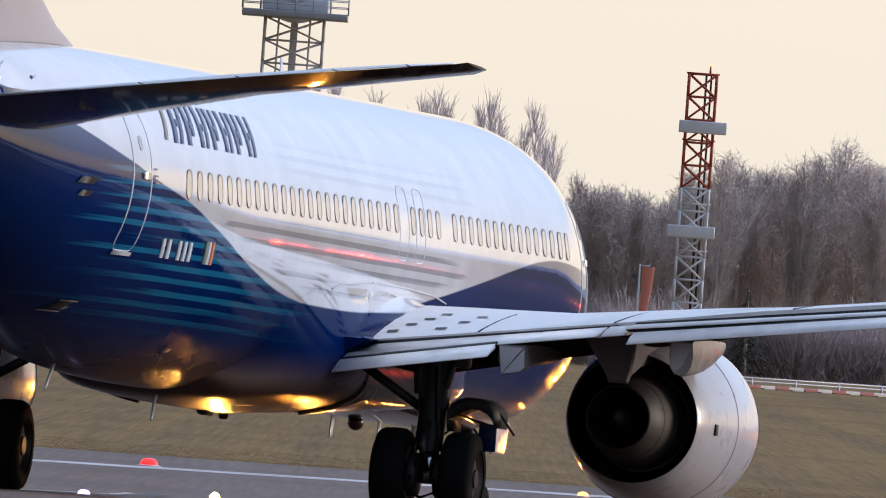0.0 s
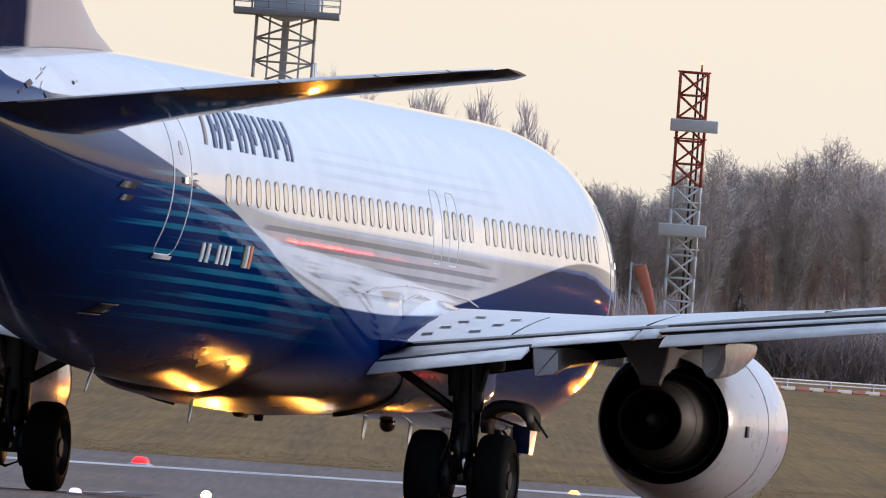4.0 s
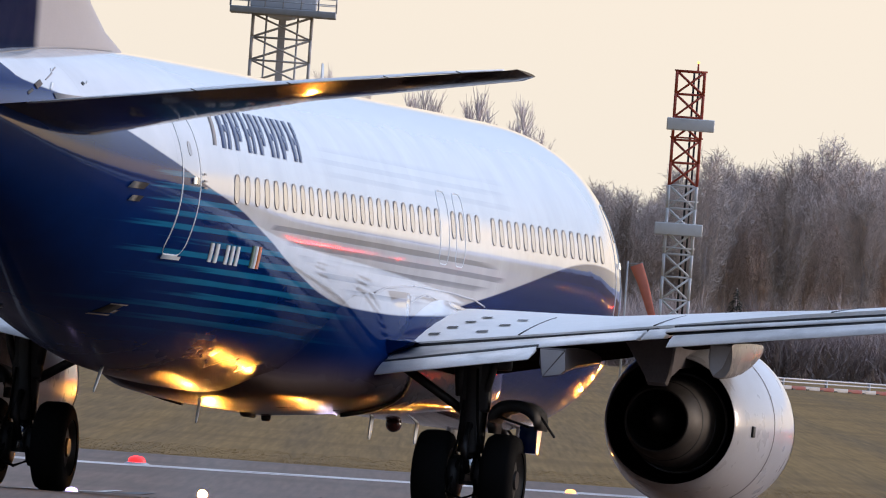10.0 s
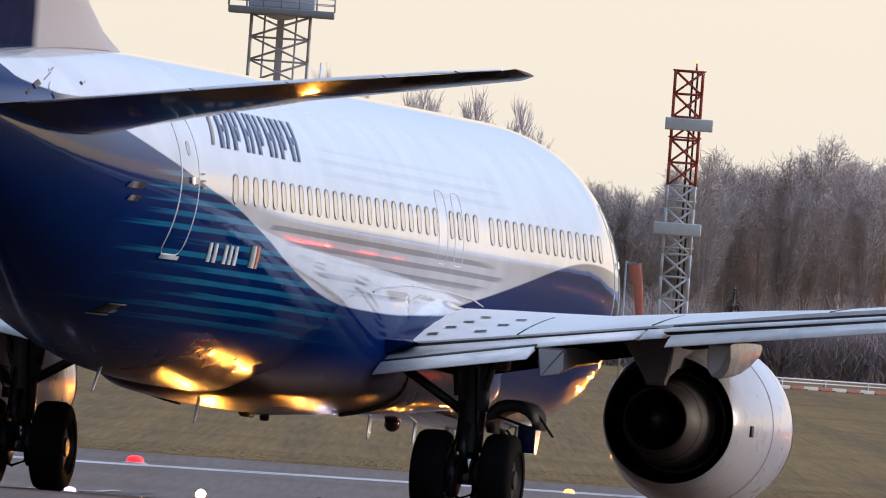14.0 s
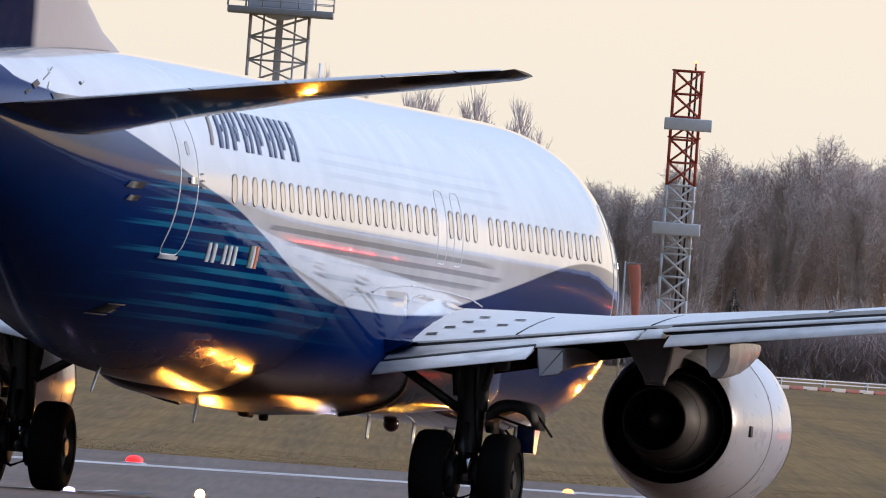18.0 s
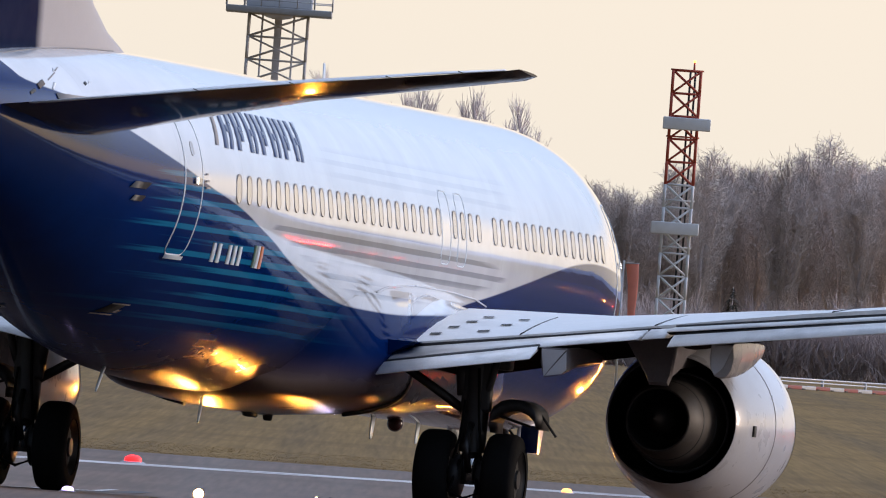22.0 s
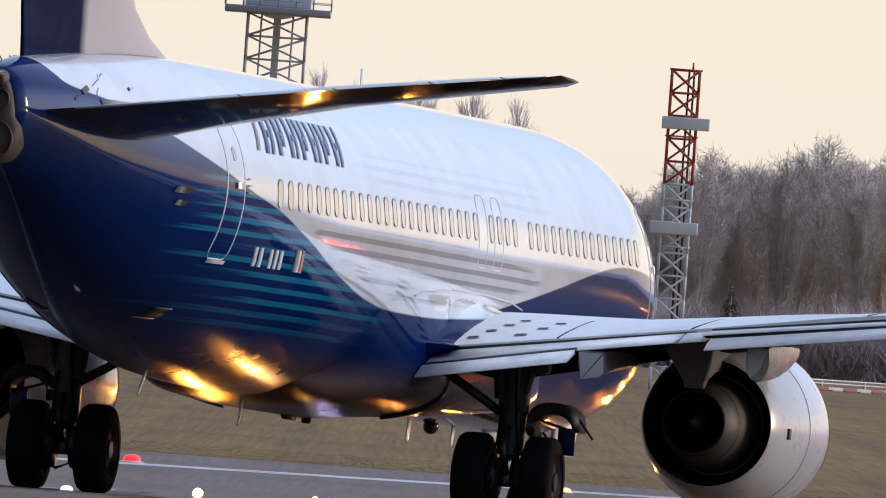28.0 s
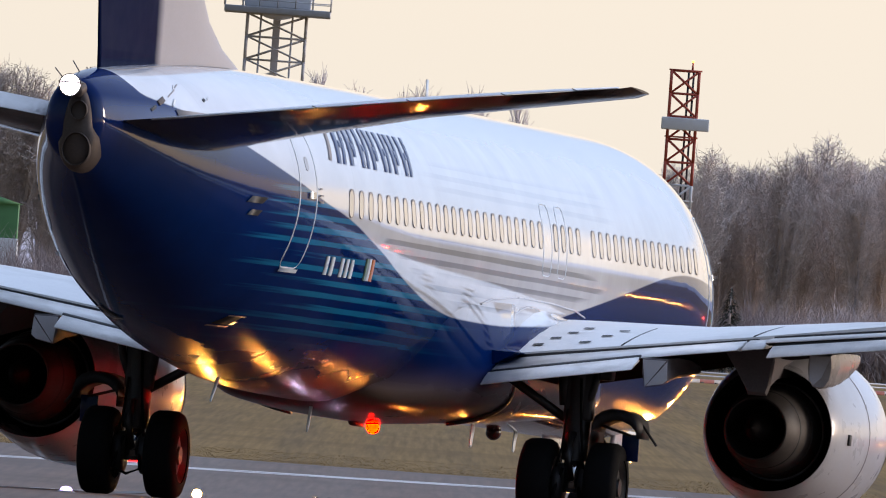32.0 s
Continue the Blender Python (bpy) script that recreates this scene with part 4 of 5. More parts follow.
    part("cowl_vent", box(-0.02, 0.02, -0.07, 0.07, -0.07, 0.07, 0.012), SOOT, eng, "small dark vent in the cowl", place=Matrix.Translation((cx + side * 0.92, GEAR - 16.3, cz - 0.04)))
    part("drain_mast", box(cx + 0.45, cx + 0.5, GEAR - 14.6, GEAR - 14.5, cz - 0.02, cz + 0.1), SOOT, eng)

# ---- landing gear ----
WHEELS = []


def wheel(x, y, z, radius, width, parent):
    """A tyre on a rim, turning about the axle; returns its pivot part."""
    prof = [(-0.5, 0.62), (-0.5, 0.8), (-0.44, 0.93), (-0.3, 0.99), (0, 1.0), (0.3, 0.99), (0.44, 0.93), (0.5, 0.8), (0.5, 0.62)]
    rings = []
    for k in range(40):
        a = 2 * math.pi * k / 40
        rings.append([(width * u, math.cos(a) * radius * r, math.sin(a) * radius * r) for u, r in prof])
    w = part("wheel", loft(rings + rings[:1], closed=False), TYRE, parent, "black tyred wheel", place=Matrix.Translation((x, y, z)))
    rr = []
    for u, r in ((-0.45, 0.0), (-0.45, 0.2), (-0.38, 0.22), (-0.3, 0.5), (-0.47, 0.63), (0.47, 0.63), (0.3, 0.5), (0.38, 0.22), (0.45, 0.2), (0.45, 0.0)):
        rr.append([(width * u, math.cos(a) * radius * max(r, 0.001), math.sin(a) * radius * max(r, 0.001)) for a in np.linspace(0, 2 * math.pi, 25)[:-1]])
    sharpen(part("rim", loft(rr), STEEL, w, "grey metal rim"), 30)
    WHEELS.append((w, x, y, z, radius))
    return w


for side in (1, -1):
    x = side * 2.86
    leg = part("main_gear_leg", tube([(x, 0, 0.45), (x, 0, 0.85), (x, 0, 0.86), (x, 0.03, 1.5), (x, 0.05, 2.1)], [0.12, 0.12, 0.165, 0.175, 0.2], 18), STEEL, plane, "dark main landing gear leg")
    sharpen(leg, 40)
    part("axle", tube([(x - 0.6, 0, 0.55), (x + 0.6, 0, 0.55)], 0.075, 12), STEEL, leg)
    part("side_brace", tube([(x - side * 0.1, 0.03, 1.35), (x - side * 1.25, 0.1, 2.05)], 0.06, 10), STEEL, leg)
    part("torque_link", tube([(x, -0.12, 0.62), (x, -0.42, 0.92), (x, -0.16, 1.2)], [0.05, 0.06, 0.05], 8), STEEL, leg)
    part("piston", tube([(x, 0, 0.5), (x, 0, 0.87)], 0.124, 16), CHROME, leg, "chromed piston")
    for u in (-1, 1):
        part("brake_pack", tube([(x + u * 0.1, 0, 0.55), (x + u * 0.12, 0, 0.55), (x + u * 0.23, 0, 0.55)], [0.2, 0.27, 0.27], 20), DARK_STEEL, leg, "blackened brake pack")
    part("hose_loop", tube([(x - 0.1, -0.2, 0.75), (x - 0.2, -0.3, 0.35), (x, -0.34, 0.27), (x + 0.16, -0.3, 0.34), (x + 0.12, -0.2, 0.7)], 0.022, 6), TYRE, leg)
    part("drag_strut", tube([(x + side * 0.05, 0.0, 1.3), (x + side * 0.2, -0.1, 1.75), (x + side * 0.28, -0.1, 2.12)], 0.05, 8), STEEL, leg)
    part("actuator", tube([(x - side * 0.16, -0.05, 1.55), (x - side * 0.2, -0.05, 2.05)], [0.07, 0.09], 10), STEEL, leg)
    part("leg_fairing", box(x - 0.17, x + 0.21, -0.12, 0.06, 1.36, 2.08, 0.05), DARK_STEEL, leg, "dark plate along the leg")
    part("walking_beam", box(x - 0.3, x + 0.42, -0.1, 0.2, 1.9, 2.1, 0.04), STEEL, leg)
    part("brake_line", tube([(x - 0.1, -0.14, 1.5), (x - 0.13, -0.2, 1.0), (x - 0.25, -0.12, 0.62)], 0.016, 6), TYRE, leg)
    part("brake_hose", tube([(x + 0.05, -0.16, 1.9), (x + 0.1, -0.2, 1.3), (x + 0.16, -0.15, 0.7)], 0.018, 6), TYRE, leg)
    rings = []
    for u in np.linspace(0, 1, 9):
        a = radians(200 - 200 * u)
        rings.append([(x + side * (0.52 + 0.3 * math.cos(a)), 0.25 + e, 1.3 + 0.22 * math.sin(a) + d) for e, d in ((-0.4, -0.11), (0.4, -0.11), (0.4, 0.03), (-0.4, 0.03))])
    part("gear_door", loft(rings, cap0=True, cap1=True), SOOT, leg, "curved dark gear door")
    part("door_rod", tube([(x + side * 0.74, 0.25, 1.44), (x + side * 0.86, 0.25, 1.3), (x + side * 1.0, 0.25, 1.12)], 0.018, 6), SOOT, leg)
    part("door_panel", box(min(x + side * 0.56, x + side * 0.78), max(x + side * 0.56, x + side * 0.78), 0.2, 0.24, 0.9, 1.24, 0.01), BLUE, leg, "small blue gear door panel")
    part("door_panel_link", tube([(x + side * 0.2, 0.1, 1.36), (x + side * 0.69, 0.22, 1.22)], 0.02, 6), STEEL, leg)
    for dx in (-0.43, 0.43):
        wheel(x + dx, 0, 0.55, 0.565, 0.42, leg)
nose_leg = part("nose_gear_leg", tube([(0, 15.6, 0.35), (0, 15.6, 0.9), (0, 15.55, 0.92), (0, 15.5, 1.7)], [0.06, 0.06, 0.09, 0.1], 14), STEEL, plane, "nose landing gear leg")
for dx in (-0.2, 0.2):
    wheel(dx, 15.6, 0.34, 0.345, 0.2, nose_leg)
# the two doors of the nose gear hang open beside its leg
for side in (1, -1):
    door = part("nose_gear_door", box(-0.035, 0.035, -0.7, 0.7, -0.3, 0.12, 0.034), WHITE, plane, "white nose gear door hanging open", place=pose(side * 0.47, GEAR - 4.6, 1.4, 0, side * 6))
    part("door_arm", tube([(side * 0.44, GEAR - 4.6, 1.1), (side * 0.08, GEAR - 4.3, 1.45)], 0.018, 6), STEEL, door, place=pose(side * 0.47, GEAR - 4.6, 1.4, 0, side * 6).inverted())

# ---- aerials and lights on the hull ----
for s, z0, z1, w0, lean in ((28.05, 1.47, 1.13, 0.3, 0.4), (22.4, 1.35, 0.93, 0.35, 0.2), (12.2, 1.45, 1.03, 1.0, 0.15), (9.4, 1.45, 1.05, 0.9, 0.15)):
    rings = [[(0.02 * math.cos(a) * w, GEAR - s - o + 0.1 * math.sin(a) * w * w0, z) for a in np.linspace(0, 2 * math.pi, 13)[:-1]] for z, w, o in ((z0, 1.2, 0), (z1 + 0.03, 0.8, lean - 0.02), (z1, 0.5, lean))]
    part("blade_aerial", loft(rings, cap0=True, cap1=True), PALE_INK, plane, "thin blade aerial under the belly")
for side in (1, -1):
    valve = part("outflow_valve", patch(31.14, 31.44, 2.05, 2.16, 0.008, side, 3), SOOT, plane, "dark outflow valve in a metal rim")
    part("valve_rim", patch(31.11, 31.47, 2.16, 2.175, 0.02, side, 2), GASKET, valve)
    part("valve_rim", patch(31.11, 31.47, 2.03, 2.045, 0.02, side, 2), GASKET, valve)
    part("valve_flap", patch(31.16, 31.24, 2.08, 2.12, 0.04, side, 2), BARE, valve, "bare metal flap")
    part("air_outlet", patch(32.72, 33.2, 3.52, 3.6, 0.02, side, 3, -0.15), SOOT, plane, "dark air outlet under the tailplane")
    part("air_outlet", patch(32.8, 33.12, 3.37, 3.44, 0.02, side, 3, -0.1), SOOT, plane, "dark air outlet under the tailplane")
    part("drain_fitting", patch(26.75, 26.95, 1.72, 1.77, 0.03, side, 2), BARE, plane, "small bare metal drain fitting")
# a plain dark ball of unknown use
ball = bmesh.new()
bmesh.ops.create_uvsphere(ball, u_segments=20, v_segments=14, radius=0.105)
bmesh.ops.translate(ball, verts=ball.verts, vec=(0, GEAR - 10.9, 1.27))
part("belly_ball", ball, DOME_RED, plane, "dark reddish ball under the belly")
part("crown_lamp_dome", lathe([(-0.06, 0.07), (0.0, 0.075), (0.06, 0.07)], (0, 0), 16, cap0=True, cap1=True), DOME_RED, plane, "red lamp dome on the crown", place=Matrix.Translation((0, GEAR - 15.35, 5.31)) @ pose(0, 0, 0, 90))
part("dipole_fairing", tube([(0, GEAR - 19.9, 1.14), (0, GEAR - 19.3, 1.12)], [0.05, 0.03], 8), SOOT, plane)
# crown aerials and tail fittings
for s, h in ((35.9, 0.14), (34.6, 0.12), (33.2, 0.09), (16.75, 0.36)):
    top = hull_at(s)[0]
    part("crown_aerial", loft([[(0.015 * k * math.cos(a), GEAR - s - o + 0.08 * k * math.sin(a), top - 0.02 + z) for a in np.linspace(0, 2 * math.pi, 11)[:-1]] for z, k, o in ((0, 1.1, 0), (h, 0.7, 0.08))], cap0=True, cap1=True), PALE_INK, plane)
for side in (1, -1):
    for y in (3.0, 4.2, 5.4, 6.3):
        st = 37.52 + (y - 3.0) * 0.22
        z = 4.6 + (y - 3.0) * 0.122
        part("static_wick", tube([(side * y, GEAR - st, z), (side * y, GEAR - st - 0.3, z + 0.01)], 0.006, 4), SOOT, plane)
    part("stabiliser_plate", patch(34.2, 35.2, 4.38, 4.52, 0.012, side, 4), GASKET, plane)

# dark seal along the foot of the fin
for side in (1, -1):
    row = []
    for st in np.linspace(28.6, 36.2, 16):
        top, _, half, wide = hull_at(float(st))
        y = 0.2 * min(1.0, (36.6 - st) * 1.3, (st - 28.2) * 0.5) + 0.01
        row.append((side * y, GEAR - st, wide + (top - wide) * math.sqrt(max(0.0, 1 - (y / half) ** 2)) + 0.004))
    part("fin_seal", tube(row, 0.006, 5), GASKET, plane)

# small fittings on the crown by the tail, hinges by the doors, and the seam of the wing root fairing
for side in (1, -1):
    # the black piece behind the brown bracket stands for its shadow
    for s, z, a, b, m0, name, label in ((35.55, 4.6, 0.13, 0.07, HOT, "hinge_bracket", "dirty brown bracket at the tailplane root"), (35.9, 4.5, 0.1, 0.04, SOOT, "hinge_bracket", "dark piece for the shadow behind the bracket"),
                                        (34.6, 4.82, 0.12, 0.02, GASKET, "crown_strip", "short grey strip on the crown"), (34.0, 4.69, 0.05, 0.045, SOOT, "crown_vent", "small dark vent"), (35.0, 4.72, 0.22, 0.02, GASKET, "crown_strip", "short grey strip on the crown")):
        part(name, box(-a, a, -b * 0.5, b * 0.5, -0.03, b * 0.2, 0.008), m0, plane, label, place=hull_frame(s, z, side) @ pose(0, 0, 0, 0, 0, 12))
    for s, z, a, b in ((34.75, 4.8, 0.06, 0.02), (33.83, 4.71, 0.04, 0.02), (35.15, 4.6, 0.1, 0.03)):
        m = hull_frame(s, z, side)
        part("vent_cover", box(-a, a, -b * 0.5, b * 0.5, -0.02, b * 0.5, 0.01), WING_GREY, plane, place=m @ pose(0, 0, 0, 0, 0, 25))
    for s0 in (30.72, 5.4):
        for k, z in enumerate((3.62, 3.7, 3.78)):
            part("door_hinge", patch(s0 + 0.16, s0 + 0.03 * k, z, z + 0.022, 0.02, side, 2), GASKET, plane)
    for row in (((21.0, 2.73), (20.4, 2.82), (18.75, 2.89), (16.9, 2.885), (15.2, 2.85), (14.4, 2.78)), ((19.0, 2.58), (18.75, 2.68), (18.46, 2.75), (18.1, 2.79), (17.7, 2.795), (17.3, 2.77))):
        seam = []
        for k in range(25):
            u = k / 24 * (len(row) - 1)
            i = min(len(row) - 2, int(u))
            f = u - i
            q = hull_frame(row[i][0] + (row[i + 1][0] - row[i][0]) * f, row[i][1] + (row[i + 1][1] - row[i][1]) * (f * f * (3 - 2 * f) if 0 < i < len(row) - 2 else f), side)
            seam.append(q @ Vector((0, 0, 0.012)))
        part("fairing_seam", tube(seam, 0.011, 6), WHITE, plane, "white seam of the wing root fairing")

# lamps that tip out of a closed tray: a disc that glows on its face
def disc(r, z0, z1):
    return loft([[(r * k * math.cos(a), r * k * math.sin(a), z) for a in np.linspace(0, 2 * math.pi, 25)[:-1]] for z, k in ((z0, 0.96), (z0 + 0.003, 1), (z1 - 0.003, 1), (z1, 0.96))], cap0=True, cap1=True)


def cup(r0, r1):
    """A shallow dish with a rim that stands round the lens."""
    return loft([[(r * math.cos(a), r * math.sin(a), z) for a in np.linspace(0, 2 * math.pi, 25)[:-1]] for r, z in ((r1, -0.02), (r1, 0.018), (r0, 0.018), (r0, 0.001))], cap0=True, cap1=True)


BEACON_AT, STROBE_AT = (0, GEAR - 18.58, 1.42), (0, GEAR - 37.75, 4.66)
beacon = part("beacon_base", tube([(0, GEAR - 18.58, 1.25), (0, GEAR - 18.58, 1.1), (0, GEAR - 18.58, 1.075)], [0.07, 0.06, 0.045], 18), SOOT, plane, "red beacon under the belly")
dome = bmesh.new()
bmesh.ops.create_uvsphere(dome, u_segments=24, v_segments=16, radius=0.085)
beacon_lamp = part("beacon_lamp", dome, BEACON, beacon, place=Matrix.Translation(BEACON_AT))
strobe = part("tail_lamp_base", box(-0.12, 0.12, GEAR - 37.88, GEAR - 37.4, 4.685, 4.7, 0.004), HOT, plane, "white tail lamp that tips out of its tray")
strobe_lamp = part("strobe_lamp", disc(0.125, 0.002, 0.01), STROBE, strobe, place=Matrix.Translation(STROBE_AT))
part("reflector", cup(0.126, 0.138), HOT, strobe_lamp)

# ---- field ----
# widened unseen to the right so the hull mirrors dark ground
strip("taxiway", -160, 90, (150, 200, 280, 345, 420, 434), 0.02, TARMAC, "dark worn tarmac taxiway", "taxiway")


def line(name, a, b, width, material, label):
    """A painted line on the tarmac between two places."""
    a, b = Vector(a), Vector(b)
    d = (b - a).normalized()
    nrm = Vector((-d.y, d.x)) * width / 2
    verts, faces = [], []
    for k in range(13):
        p = a.lerp(b, k / 12)
        for q in (p + nrm, p - nrm):
            verts.append((q.x, q.y, ground_z(q.y) + 0.026))
    faces = [(2 * k, 2 * k + 1, 2 * k + 3, 2 * k + 2) for k in range(12)]
    return tagged(new(name, mesh_from(name, verts, faces, material, False)), label, "marking", kind="structure")


line("edge_line", (-24, 379), (18, 434), 2.8, MARKING, "worn white edge line on the tarmac")
line("edge_line", (-6.4, 275), (-4.3, 349), 0.14, MARKING, "thin white line on the tarmac")
line("seam", (-6.0, 275), (-3.9, 349), 0.3, SOOT, "dark sealed seam in the tarmac")


def beam_light(x, y, lens, label, turn=0.0, k=1.0):
    """A low hooded fitting on the tarmac whose lens shines out of its open front."""
    z = ground_z(y) + 0.02
    t = thing("taxiway_light", label, "taxiway light", pose(x, y, z, 0, 0, turn) @ Matrix.Scale(k, 4), "hooded lights on the tarmac")
    part("base_plate", box(-0.14, 0.14, -0.12, 0.16, 0, 0.015, 0.004), GALV, t)
    # shroud added to narrow the beam, in place of the lamp's optics
    shroud = [[(r * math.cos(a), y, 0.085 + r * math.sin(a)) for a in np.linspace(0, 2 * math.pi, 25)[:-1]] for r, y in ((0.072, 0.12), (0.07, -0.2), (0.064, -0.2), (0.064, 0.02))]
    part("shroud", loft(shroud, cap0=True), SOOT, t, "dark tube round the lens")
    part("foot", box(-0.04, 0.04, -0.1, 0.1, 0.01, 0.03, 0.004), GALV, t)
    part("lens", tube([(0, 0.03, 0.085), (0, 0.024, 0.085), (0, 0.018, 0.085)], [0.055, 0.055, 0.045], 18), lens, t)


def marker_light(x, y, lens, label, k=1.0):
    """A round flush fitting with a low glowing dome."""
    z = ground_z(y) + 0.022
    t = thing("inset_light", label, "taxiway light", pose(x, y, z), "round lights set in the tarmac")
    rings = [[(r * k * math.cos(a), r * k * math.sin(a), h * k) for a in np.linspace(0, 2 * math.pi, 17)[:-1]] for r, h in ((0.22, 0), (0.21, 0.012), (0.17, 0.03), (0.15, 0.03))]
    part("housing", loft(rings), GALV, t)
    rings = [[(r * k * math.cos(a), r * k * math.sin(a), h * k) for a in np.linspace(0, 2 * math.pi, 17)[:-1]] for r, h in ((0.15, 0.03), (0.15, 0.06), (0.13, 0.1), (0.08, 0.13), (0.01, 0.14))]
    part("lens", loft(rings, cap1=True), lens, t)


for x, y in ((-1.3, 311.8), (-2.8, 313.6)):
    beam_light(x, y, LENS_WARM, "hooded warm white light shining along the taxiway")
# lenses enlarged so their hull reflections stand for the wide glare
for x, y in ((4.1, 339.0), (5.2, 350.0), (6.4, 362.0), (8.0, 378.0), (10.0, 398.0), (12.0, 418.0)):
    beam_light(x, y, LENS_WARM, "large hooded warm white light shining along the taxiway", 0.0, 1.9)
marker_light(2.39, 409.8, SOFT_AMBER, "glowing amber light set in the tarmac", 0.6)
marker_light(-4.75, 407.4, SOFT_RED, "glowing red light set in the tarmac", 0.95)
marker_light(-4.3, 303.0, LENS_WHITE, "glowing cold white light set in the tarmac", 0.5)
for x, y in ((30.0, 371), (33.0, 381), (32.3, 417), (33.6, 424)):
    beam_light(x, y, LENS_RED, "hooded red stop light beside the taxiway", -23)
for x, y, turn in ((36.0, 440, -17), (37.5, 456, -15)):
    beam_light(x, y, LENS_RED, "hooded red stop light beside the taxiway", turn)
beam_light(40, 520, LENS_WARM, "hooded warm white light beside the taxiway", -11)
beam_light(43, 590, LENS_GREEN, "hooded green light beside the taxiway", -9)
for x, y in ((32.0, 394), (31.2, 402)):
    beam_light(x, y, LENS_DIM, "hooded warm white light beside the taxiway", -21)
beam_light(-1.15, 316.6, LENS_COLD, "hooded cold white light on the tarmac")
for x, y in ((0.1, 317.7), (0.9, 324.0), (2.2, 330.5)):
    beam_light(x, y, LENS_DIM, "hooded dim warm light on the tarmac")

# barrier along the far side of the field
for i in range(5, 34):
    x = 7.0 + i * 0.62
    y = 1035 + (x - 14.9) * 3.0
    b = thing("barrier_block", ("red" if i % 2 else "white") + " plastic barrier block below the rail", "barrier", pose(x, y, ground_z(y), 0, 0, 71), "red and white barrier blocks")
    part("block", box(-0.97, 0.97, -0.15, 0.15, 0, 0.16, 0.03), BLOCK_RED if i % 2 else BLOCK_WHITE, b)
    part("foot", box(-0.9, -0.6, -0.2, 0.2, -0.02, 0.05, 0.01), SOOT, b)
rail = thing("guard_rail", "long pale steel rail on short posts", "rail", pose(17, 1041.3, 0.6, 0, 0, 71.57))
for z in (0.3, 0.44):
    part("rail_beam", tube([(-22, 0.6, z), (36, 0.6, z)], 0.04, 6), RAIL, rail)
for k in range(3, 13):
    part("post", box(-36 + 6 * k - 0.05, -36 + 6 * k + 0.05, 0.55, 0.65, -0.1, 0.46), RAIL, rail)


def tufts():
    """Rough winter grass as many small blades, thickest near the tarmac."""
    r2 = random.Random(11)
    verts, faces = [], []
    for k in range(9000):
        y = 434 + 30 * r2.random() ** 2
        half = y * 0.0186
        x = r2.uniform(-half, half)
        h = r2.uniform(0.01, 0.03)
        for b in range(3):
            a = r2.uniform(0, math.pi)
            w = r2.uniform(0.004, 0.012) * (1 + y / 900)
            lx, ly = r2.gauss(0, 0.08), r2.gauss(0, 0.05)
            bx, by, n0 = x + r2.gauss(0, 0.08), y + r2.gauss(0, 0.1), len(verts)
            gz = ground_z(by) - 0.01
            verts += [(bx - w * math.cos(a), by - w * math.sin(a), gz), (bx + w * math.cos(a), by + w * math.sin(a), gz), (bx + lx, by + ly, gz + h)]
            faces.append((n0, n0 + 1, n0 + 2))
    return tagged(new("grass", mesh_from("grass", verts, faces, BLADE, False)), "dull olive-brown rough winter grass", "grass", kind="stuff")


tufts()


# lattice glide path mast
def lattice_mast(name, w, h, bays, colour_at, place, label, leg=0.035, brace=0.02, depth=None):
    depth = depth or w
    t = thing(name, label, "mast", place)
    xs = ((-w / 2, -depth / 2), (w / 2, -depth / 2), (w / 2, depth / 2), (-w / 2, depth / 2))
    for k in range(bays):
        z0, z1 = h * k / bays, h * (k + 1) / bays
        m = colour_at((z0 + z1) / 2)
        for i in range(4):
            a, b = xs[i], xs[(i + 1) % 4]
            part("leg", tube([(*a, z0), (*a, z1)], leg, 6), m, t)
            part("ring_bar", tube([(*a, z1), (*b, z1)], brace, 5), m, t)
            part("brace", tube([(*(a if k % 2 else b), z0), (*(b if k % 2 else a), z1)], brace, 5), m, t)
            if i % 2 == 0:
                part("brace", tube([(*(b if k % 2 else a), z0), (*(a if k % 2 else b), z1)], brace, 5), m, t)
    return t


mast = lattice_mast("glide_path_mast", 1.0, 11.6, 14, lambda z: RED_PAINT if z > 7.4 else PALE_PAINT, pose(8.5, 900, ground_z(900)), "red and white steel lattice antenna mast", 0.06, 0.042)
for x0, x1, z0, z1 in ((-0.75, 0.98, 9.45, 9.9), (-0.92, 0.82, 5.65, 6.1)):
    ant = part("antenna_box", box(x0, x1, -0.75, -0.52, z0, z1, 0.04), PALE_PAINT, mast, "pale grey antenna box")
    part("bracket", box(-0.4, 0.4, -0.52, -0.49, (z0 + z1) / 2 - 0.05, (z0 + z1) / 2 + 0.05), STEEL, ant)

for z in (11.62, 9.2, 6.9, 5.2):
    part("collar_bar", box(-0.6, 0.6, -0.54, -0.5, z - 0.03, z + 0.03), RED_PAINT if z > 7 else PALE_PAINT, mast)
for x in (0.12, 0.3):
    part("feeder_pipe", tube([(x, -0.3, 0), (x, -0.3, 11.6)], 0.045, 6), STEEL, mast)
part("top_lamp", tube([(0.25, 0, 11.6), (0.25, 0, 11.95)], [0.05, 0.03], 6), RED_PAINT, mast)
part("top_lamp_lens", box(0.2, 0.3, -0.05, 0.05, 11.92, 12.0, 0.02), SOFT_AMBER, mast, "small glowing lamp")
radar = lattice_mast("radar_tower", 3.55, 19.4, 14, lambda z: TOWER_GREY, pose(-10.65, 1500, ground_z(1500)), "steel lattice radar tower with a round white dome", 0.1, 0.05)
part("stair_column", box(-0.22, 0.22, -0.2, 0.2, 0, 19.4, 0.03), TOWER_GREY, radar, "grey stair column")
